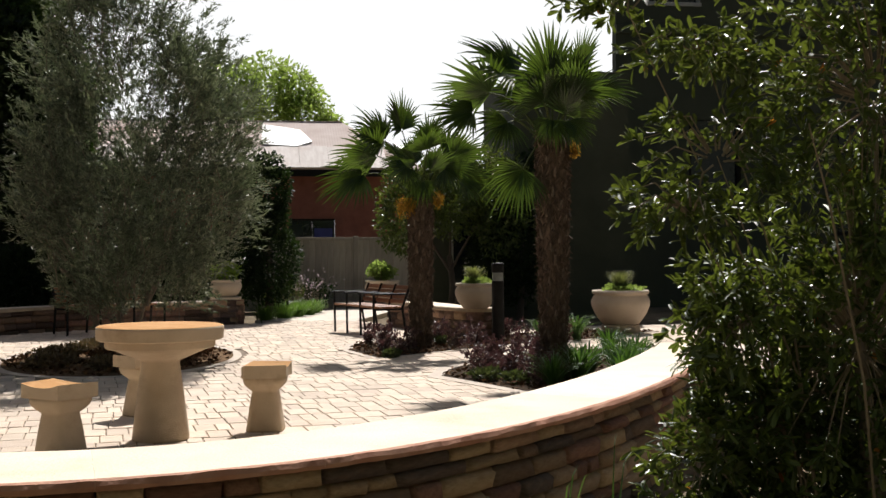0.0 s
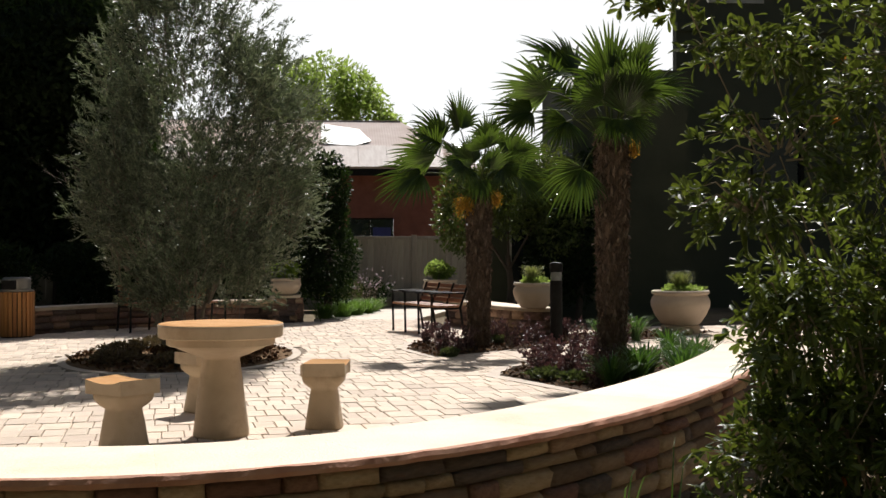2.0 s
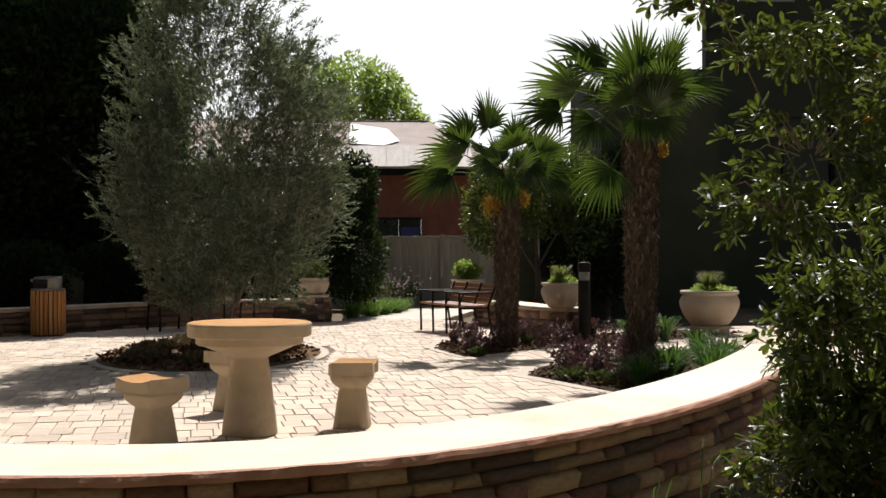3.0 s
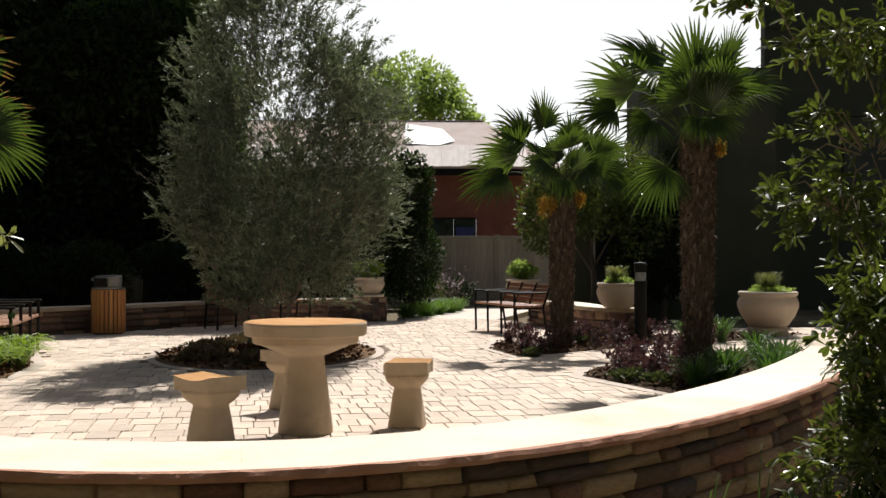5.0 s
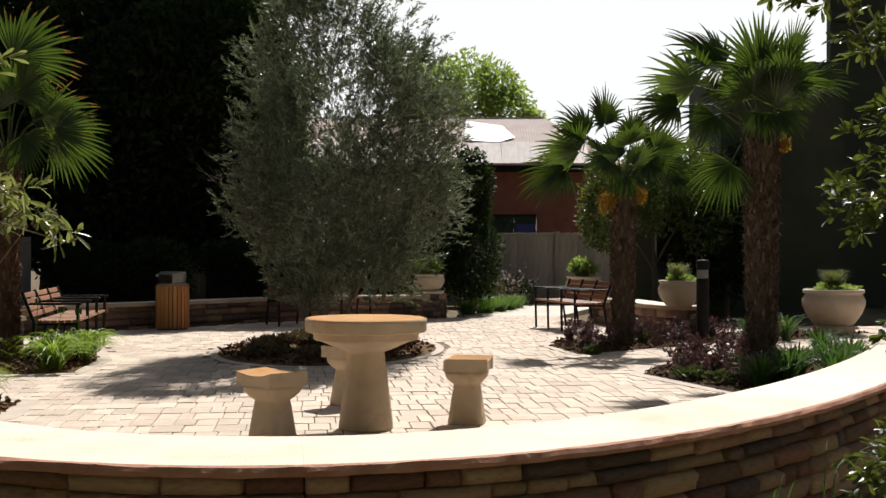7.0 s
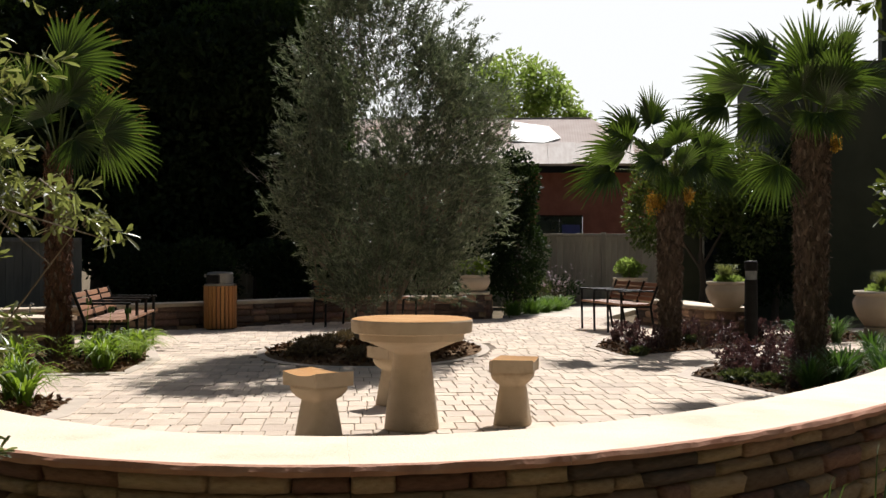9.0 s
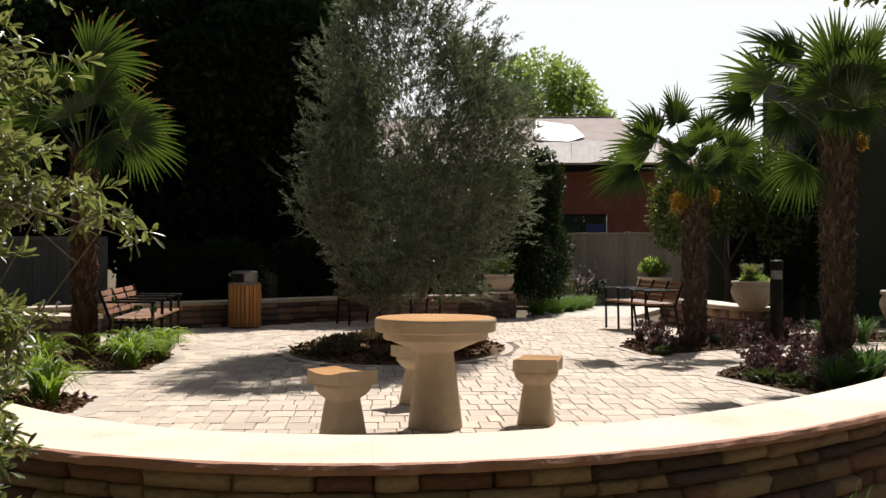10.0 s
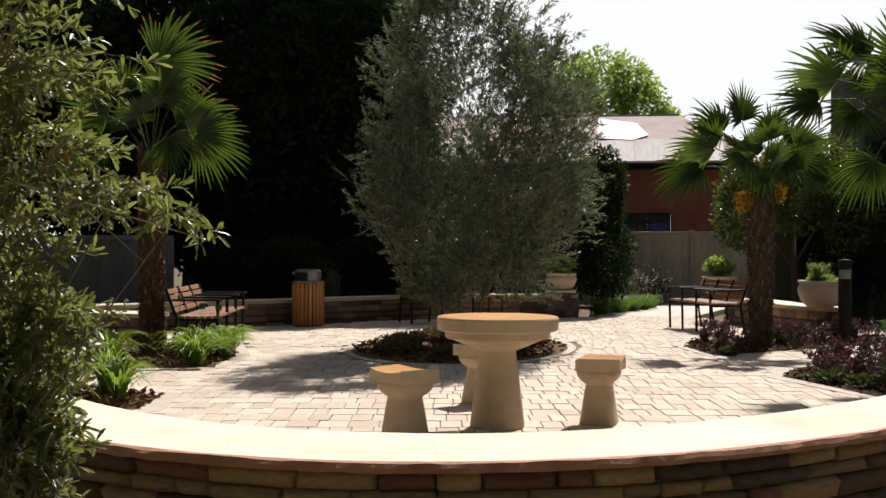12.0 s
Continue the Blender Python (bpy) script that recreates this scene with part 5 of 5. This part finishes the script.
def near_bush(name, label, at, limbs, leaf, width, material, seed, old=0, stems=(), blunt=False, trunks=()):
    """Shoots in many clumps: each shoot bears a rosette of leaves towards its end."""
    b = thing(name, label, "shrub", at)
    g = np.random.default_rng(seed)
    bm = bmesh.new()
    for pts in stems:
        tube(pts, [0.005, 0.0045, 0.0035, 0.0018][:len(pts)], 6, bm)
    P, D = [], []
    for (c, r, n) in limbs:
        c, r = np.array(c), np.array(r)
        hub = np.array((c[0] * 0.45, c[1] * 0.45, max(0.1, c[2] * 0.6)))
        tube([tuple(hub * (0.2, 0.2, 0) + (0, 0, -0.1)), tuple(hub), tuple(c)], [0.006, 0.004, 0.002], 6, bm)
        for _ in range(n):
            d = g.normal(size=3)
            d /= np.linalg.norm(d)
            e = c + d * r * g.uniform(0.35, 1.0)
            if n >= 60 and c[1] < 0.1 and c[2] > 1.2 and noise.noise(Vector(e) * 4.2 + Vector((seed, 0, 0))) < -0.06:
                continue
            s = c + d * r * 0.12
            way = (e - s) + np.array((0, 0, -0.06)) + g.normal(size=3) * 0.05
            m = (s + e) / 2 + np.array((0, 0, 0.05))
            if g.uniform() < 0.5:
                tube([tuple(s), tuple(m), tuple(e)], [0.004, 0.003, 0.0012], 4, bm)
            k = 17
            t = g.uniform(0.0, 1.0, k)[:, None] ** 0.7
            way /= np.linalg.norm(way)
            q = e + way * (t - 0.75) * 0.13 + g.normal(size=(k, 3)) * 0.005
            P.append(q)
            D.append(way * 0.65 + g.normal(size=(k, 3)) * 0.55 + (0, 0, 0.2))
    part("branch", bm, M["twig"], b, "thin pale twigs")
    for pts in trunks:
        part("trunk", tube(smooth_path(pts), [0.042, 0.036, 0.034, 0.030, 0.026, 0.020, 0.014], 9), M["olive_bark"], b, "grey-brown woody trunk")
    p, d = np.concatenate(P), np.concatenate(D)
    v, f = (round_leaves if blunt else leaves)(p, d, leaf, width, fold=0.35, gen=g, flat=1.6)
    raw("foliage", v, f, material, b)
    if old:
        pick = g.choice(len(p), old)
        v, f = leaves(p[pick], d[pick], leaf * 1.1, width * 1.2, fold=0.35, gen=g)
        tagged(raw("dead_leaf", v, f, M["old_leaf"], b, "orange dying leaves"), kind="stuff")
    return b


near_bush("large_bush", "large glossy green bush with orange leaves before the seat wall", (1.80, 3.35, -0.1),
          [((0.0, 0, 1.1), (0.52, 0.40, 0.75), 300), ((0.06, 0, 1.85), (0.50, 0.40, 0.55), 260), ((-0.48, -0.05, 1.66), (0.24, 0.25, 0.26), 80), ((-0.56, -0.05, 1.50), (0.26, 0.2, 0.10), 28),
           ((-0.50, 0, 1.98), (0.26, 0.25, 0.12), 36), ((-0.74, 0, 2.10), (0.22, 0.15, 0.05), 10), ((-0.50, 0, 0.76), (0.22, 0.25, 0.20), 60), ((-0.42, 0, 1.15), (0.20, 0.25, 0.26), 70),
           ((-0.45, 0, 0.45), (0.35, 0.25, 0.25), 90), ((0.6, 0.1, 1.3), (0.5, 0.5, 1.1), 330), ((0.1, 0.1, 2.35), (0.7, 0.5, 0.35), 120), ((0.2, 0.1, 0.55), (0.6, 0.4, 0.4), 150), ((0.0, 0.3, 0.85), (0.55, 0.3, 0.6), 200), ((0.0, 0.3, 0.35), (0.6, 0.3, 0.3), 130), ((0.45, 0.32, 0.9), (0.5, 0.3, 0.8), 320), ((-0.42, 0.05, 0.40), (0.30, 0.25, 0.28), 130), ((-0.28, 0.05, 0.8), (0.30, 0.25, 0.3), 130)],
          0.050, 0.0165, M["bush_leaf"], 90, 110,
          [[(0.0, -0.15, 0.2), (-0.15, -0.3, 1.0), (-0.28, -0.36, 1.5), (-0.36, -0.4, 1.72)], [(0.1, -0.2, 0.3), (-0.1, -0.35, 0.8), (-0.13, -0.4, 1.05), (0.02, -0.42, 1.25)],
           [(0.3, -0.2, 0.4), (0.12, -0.38, 1.5), (0.2, -0.42, 1.72), (0.33, -0.42, 1.8)]], blunt=True, trunks=(((0.02, -0.10, -0.05), (0.06, -0.05, 0.6), (-0.02, 0.05, 1.3)), ((0.22, 0.0, -0.05), (0.12, 0.05, 0.5), (0.30, 0.1, 1.4))))
near_bush("large_bush", "grey-green narrow-leaved bush before the seat wall", (-2.10, 3.35, -0.1),
          [((-0.05, 0, 1.3), (0.42, 0.4, 0.8), 300), ((0.22, 0, 1.92), (0.50, 0.35, 0.32), 200), ((0.36, 0, 1.62), (0.33, 0.3, 0.22), 80), ((0.62, 0, 1.52), (0.26, 0.15, 0.08), 18), ((0.82, -0.05, 1.44), (0.14, 0.1, 0.05), 6),
           ((0.28, 0, 1.28), (0.30, 0.25, 0.20), 60), ((0.28, 0, 0.70), (0.28, 0.3, 0.30), 100), ((-0.5, 0.1, 1.5), (0.45, 0.4, 1.1), 200), ((0.2, 0, 2.3), (0.65, 0.4, 0.25), 110), ((0.0, 0, 0.5), (0.4, 0.3, 0.35), 80), ((0.02, 0.12, 0.95), (0.42, 0.3, 0.5), 260), ((0.05, 0.12, 0.35), (0.42, 0.3, 0.35), 200), ((0.0, 0.15, 1.6), (0.45, 0.3, 0.5), 200), ((0.34, 0.05, 1.12), (0.24, 0.2, 0.22), 59), ((0.28, 0.1, 0.85), (0.22, 0.2, 0.25), 70), ((0.25, 0.1, 0.35), (0.22, 0.2, 0.25), 59)],
          0.052, 0.0150, M["grey_leaf"], 91, 30,
          [[(0.05, -0.1, 1.25), (0.30, -0.2, 1.42), (0.62, -0.2, 1.50), (0.93, -0.1, 1.40)], [(0.15, -0.1, 1.5), (0.40, -0.2, 1.56), (0.62, -0.25, 1.50), (0.80, -0.2, 1.33)]], blunt=True, trunks=(((0.0, 0.0, -0.05), (-0.05, 0.05, 0.6), (0.05, 0.05, 1.4)),))


# ---- bedding plants ----
def sprays(name, label, at, n, height, reach, material, seed, group):
    """An open shrub: thin stems that fan out, with small leaves along each."""
    g = np.random.default_rng(seed)
    s = thing(name, label, "shrub", at, 0, group)
    bm = bmesh.new()
    P, D = [], []
    for _ in range(n):
        a = g.uniform(0, 2 * math.pi)
        r, h = reach * g.uniform(0.2, 1.25), height * g.uniform(0.35, 1.2)
        e = np.array((r * math.cos(a), r * math.sin(a), h))
        m = e * (0.35, 0.35, 0.62)
        tube([(0, 0, -0.02), tuple(m), tuple(e)], [0.006, 0.004, 0.0015], 4, bm)
        t = g.uniform(0.25, 1.0, 34)[:, None]
        q = 2 * t * (1 - t) * m + t * t * e
        P.append(q + g.normal(size=q.shape) * 0.012)
        D.append(g.normal(size=q.shape) * 0.7 + (e / np.linalg.norm(e)) * 0.8)
    part("stem", bm, M["twig"], s)
    v, f = leaves(np.concatenate(P), np.concatenate(D), 0.048, 0.024, gen=g)
    raw("foliage", v, f, material, s)
    return s


k = 0
for x, y, s in ((1.38, 14.35, 0.9), (1.45, 15.2, 1.0), (1.75, 14.75, 0.8), (2.35, 15.0, 1.0), (2.7, 15.3, 1.1), (2.25, 15.9, 1.0), (1.3, 15.75, 0.9), (3.3, 16.0, 1.0),
                (2.1, 11.6, 0.9), (2.3, 12.2, 1.1), (2.55, 11.4, 1.0), (2.75, 12.9, 1.2), (3.1, 13.5, 1.2), (3.6, 14.2, 1.1), (2.45, 12.8, 1.0), (2.5, 10.9, 0.8), (2.38, 11.45, 0.9), (2.7, 11.75, 0.9), (2.25, 11.9, 0.9), (1.6, 14.5, 0.8), (2.0, 15.5, 0.9)):
    sprays("plum_shrub", "small open plum-coloured shrub with burgundy leaves in mulch", (x, y, -0.01), int(13 * s), 0.32 * s, 0.20 * s, M["plum_leaf"], 100 + k, "plum shrubs")
    k += 1
for x, y, h in ((2.62, 10.6, 0.36), (2.95, 10.95, 0.42), (3.15, 11.3, 0.40), (3.3, 10.6, 0.40), (3.45, 11.2, 0.45), (3.75, 11.5, 0.45), (3.55, 10.9, 0.38), (3.9, 12.2, 0.42),
                (3.6, 15.1, 0.42), (3.95, 15.5, 0.45), (4.3, 16.0, 0.42), (4.0, 13.4, 0.4)):
    tuft("strap_leaf_plant", "clump of dark green strap leaves beside the palm", "plant", (x, y, -0.01), 105, h * 1.28, 0.28, 0.024, M["deep_strap"], 130 + k, group="strap-leaf plants")
    k += 1
for x, y, h in ((-4.42, 11.95, 0.42), (-4.5, 12.6, 0.44), (-4.45, 12.25, 0.42), (-4.62, 12.95, 0.40), (-4.40, 13.1, 0.40), (-4.28, 12.75, 0.42), (-4.30, 11.85, 0.40), (-5.3, 11.9, 0.42), (-4.2, 9.35, 0.50), (-3.98, 9.12, 0.42), (-4.4, 8.8, 0.40)):
    tuft("day_lily", "bright green arching day lily clump in brown mulch", "plant", (x, y, -0.01), 70, h * 1.72, 0.44 if y > 10 else 0.42, 0.028, M["grass_leaf"], 160 + k, group="day lilies", droop=0.72, seg=7)
    k += 1
for x, y in ((-0.1, 22.1), (0.25, 22.7), (0.5, 23.3), (0.75, 23.9), (0.2, 23.4), (0.45, 24.2), (0.9, 24.6)):
    tuft("border_grass", "bright green lawn-like grass clump beside the walk", "plant", (x, y, -0.08), 240, 0.52, 0.28, 0.020, M["verge_leaf"], 190 + k, group="border grasses", foot=0.16)
    k += 1
leafy("flower_shrub", "shrub with small pale flowers at the fence", "shrub", (1.0, 25.9, -0.08), 900, (0.5, 0.4, 0.40), 0.07, 0.035, M["shaded_leaf"], 230)
leafy("flower_shrub", "shrub with small pale flowers at the fence", "shrub", (0.3, 25.6, -0.08), 900, (0.5, 0.4, 0.40), 0.07, 0.035, M["bush_leaf"], 231)
for x, y, zz in ((1.0, 25.75, 0.1), (0.35, 25.45, 0.05), (0.75, 25.4, -0.05)):
    fl = thing("flower_spray", "small pale lilac flowers on thin stems at the fence", "flowers", (x, y, -0.08), 0, "fence flowers")
    g0 = np.random.default_rng(k)
    q = g0.normal(size=(60, 3)) * (0.22, 0.15, 0.13) + (0, -0.3, 0.62 + zz)
    v, f = leaves(q, g0.normal(size=(60, 3)), 0.05, 0.045, gen=g0)
    tagged(raw("blossom", v, f, M["flower"], fl), kind="stuff")
    sb = bmesh.new()
    for p0 in q[::4]:
        tube([(p0[0] * 0.3, -0.1, 0), tuple(p0)], [0.004, 0.002], 4, sb)
    part("stem", sb, M["twig"], fl)
    k += 1
for x, y, s in ((2.12, 11.35, 1.0), (2.35, 11.05, 0.8), (2.35, 15.75, 1.0), (1.45, 14.0, 0.7), (2.75, 11.0, 0.8)):
    leafy("ground_cover", "low dull green cover plant in dark mulch", "plant", (x, y, 0), 420, (0.20 * s, 0.22 * s, 0.06 * s), 0.05, 0.03, M["dull_leaf"], 400 + k, 5, "ground cover")
    k += 1
for x, y, h in ((-4.45, 12.25, 0.62), (-4.75, 12.45, 0.70), (-4.35, 12.7, 0.58), (-4.2, 9.25, 0.66), (-4.55, 9.35, 0.72), (-4.85, 9.1, 0.68)):
    st = thing("lily_stalk", "tall thin lily stalk with pale buds among day lilies", "plant", (x, y, -0.02), 37 * k, "lily stalks")
    part("stalk", tube([(0, 0, 0), (0.02, 0.01, h * 0.55), (0.06, 0.02, h)], [0.006, 0.005, 0.003], 5), M["grass_leaf"], st)
    for e in range(4):
        a0 = e * 1.7
        part("bud", lathe([(0.003, 0.0), (0.012, 0.02), (0.013, 0.045), (0.004, 0.075)], 8, at=(0.06 + 0.025 * math.cos(a0), 0.02 + 0.025 * math.sin(a0), h - 0.03)), M["mid_leaf"], st, "pale green bud")
    k += 1
for x, y in ((0.98, 3.9), (1.12, 3.75)):
    tuft("sedge", "thin green sedge blades at the foot of the seat wall", "plant", (x, y, -0.1), 13, 0.98, 0.36, 0.009, M["deep_strap"], 240 + k, group="sedges")
    k += 1


# ---- seat wall facing and pavers ----
stones_along([Vector((inner(s, inset).x, inner(s, inset).y)) for s in svals], -0.10, 0.458, (0.052, 0.098), 0.13, 0.42, 1, seat_wall, (M["stone_tan"], M["stone_tan"], M["stone_dark"], M["stone"], M["stone_red"]), 301, 300)


def paver_shape(name, lx, ly, material):
    """A paving block with worn edges: 20 faces."""
    bm = bmesh.new()
    c = 0.005
    lo = [bm.verts.new((sx * lx / 2, sy * ly / 2, -0.03)) for sx, sy in ((-1, -1), (1, -1), (1, 1), (-1, 1))]
    mid = [bm.verts.new((sx * lx / 2, sy * ly / 2, -0.006)) for sx, sy in ((-1, -1), (1, -1), (1, 1), (-1, 1))]
    top = [bm.verts.new((sx * (lx / 2 - c), sy * (ly / 2 - c), 0.0)) for sx, sy in ((-1, -1), (1, -1), (1, 1), (-1, 1))]
    for a, b in ((lo, mid), (mid, top)):
        for i in range(4):
            bm.faces.new((a[i], a[(i + 1) % 4], b[(i + 1) % 4], b[i]))
    bm.faces.new(top)
    return mesh_from(bm, name, material)


LENGTHS = (0.11, 0.155, 0.155, 0.22)
ROWS = (0.21, 0.31, 0.31)
turn = Matrix.Rotation(radians(8), 2)
shapes = {(w, h): paver_shape("paver", w - 0.006, h - 0.008, M["paver"]) for w in LENGTHS for h in ROWS}
g = random.Random(8)
spots = []
yy = -12.0
while yy < 24:
    h = g.choice(ROWS)
    x = -16 + g.uniform(0, 0.3)
    while x < 16:
        w = g.choice(LENGTHS)
        c = turn @ Vector((x + w / 2, yy + h / 2)) + Vector((0, 8))
        x += w
        if not inside(COURT, c.x, c.y):
            continue
        if in_ring(c.x, c.y, 0.04):
            continue
        corners = [turn @ Vector((sx * w / 2, sy * h / 2)) + c for sx in (-1, 1) for sy in (-1, 1)]
        if any(inside(o, c.x, c.y) and any(inside(b, q.x, q.y) for q in (*corners, c)) for b, o in zip(BEDS, BANDS)):
            continue
        spots.append((c.x, c.y, w, h))
    yy += h
spots.sort(key=lambda s: (s[1] - 4) ** 2 + (s[0] + 0.8) ** 2)
rows_v, rows_f = [], []
for i, (x, y, w, h) in enumerate(spots):
    dz = g.uniform(-0.003, 0.003)
    if i < 300:
        piece("paver", shapes[w, h], court, pose(x, y, dz, 0, 0, 8))
    else:
        b = len(rows_v)
        for sz, c in ((-0.03, 0), (-0.006, 0), (0.0, 0.005)):
            for sx, sy in ((-1, -1), (1, -1), (1, 1), (-1, 1)):
                q = turn @ Vector((sx * ((w - 0.006) / 2 - c), sy * ((h - 0.008) / 2 - c)))
                rows_v.append((x + q.x, y + q.y, sz + dz))
        for lev in (0, 4):
            for j in range(4):
                rows_f.append((b + lev + j, b + lev + (j + 1) % 4, b + lev + 4 + (j + 1) % 4, b + lev + 4 + j))
        rows_f.append((b + 8, b + 9, b + 10, b + 11))
tagged(raw("far_pavers", rows_v, rows_f, M["paver_far"], court), kind="stuff")
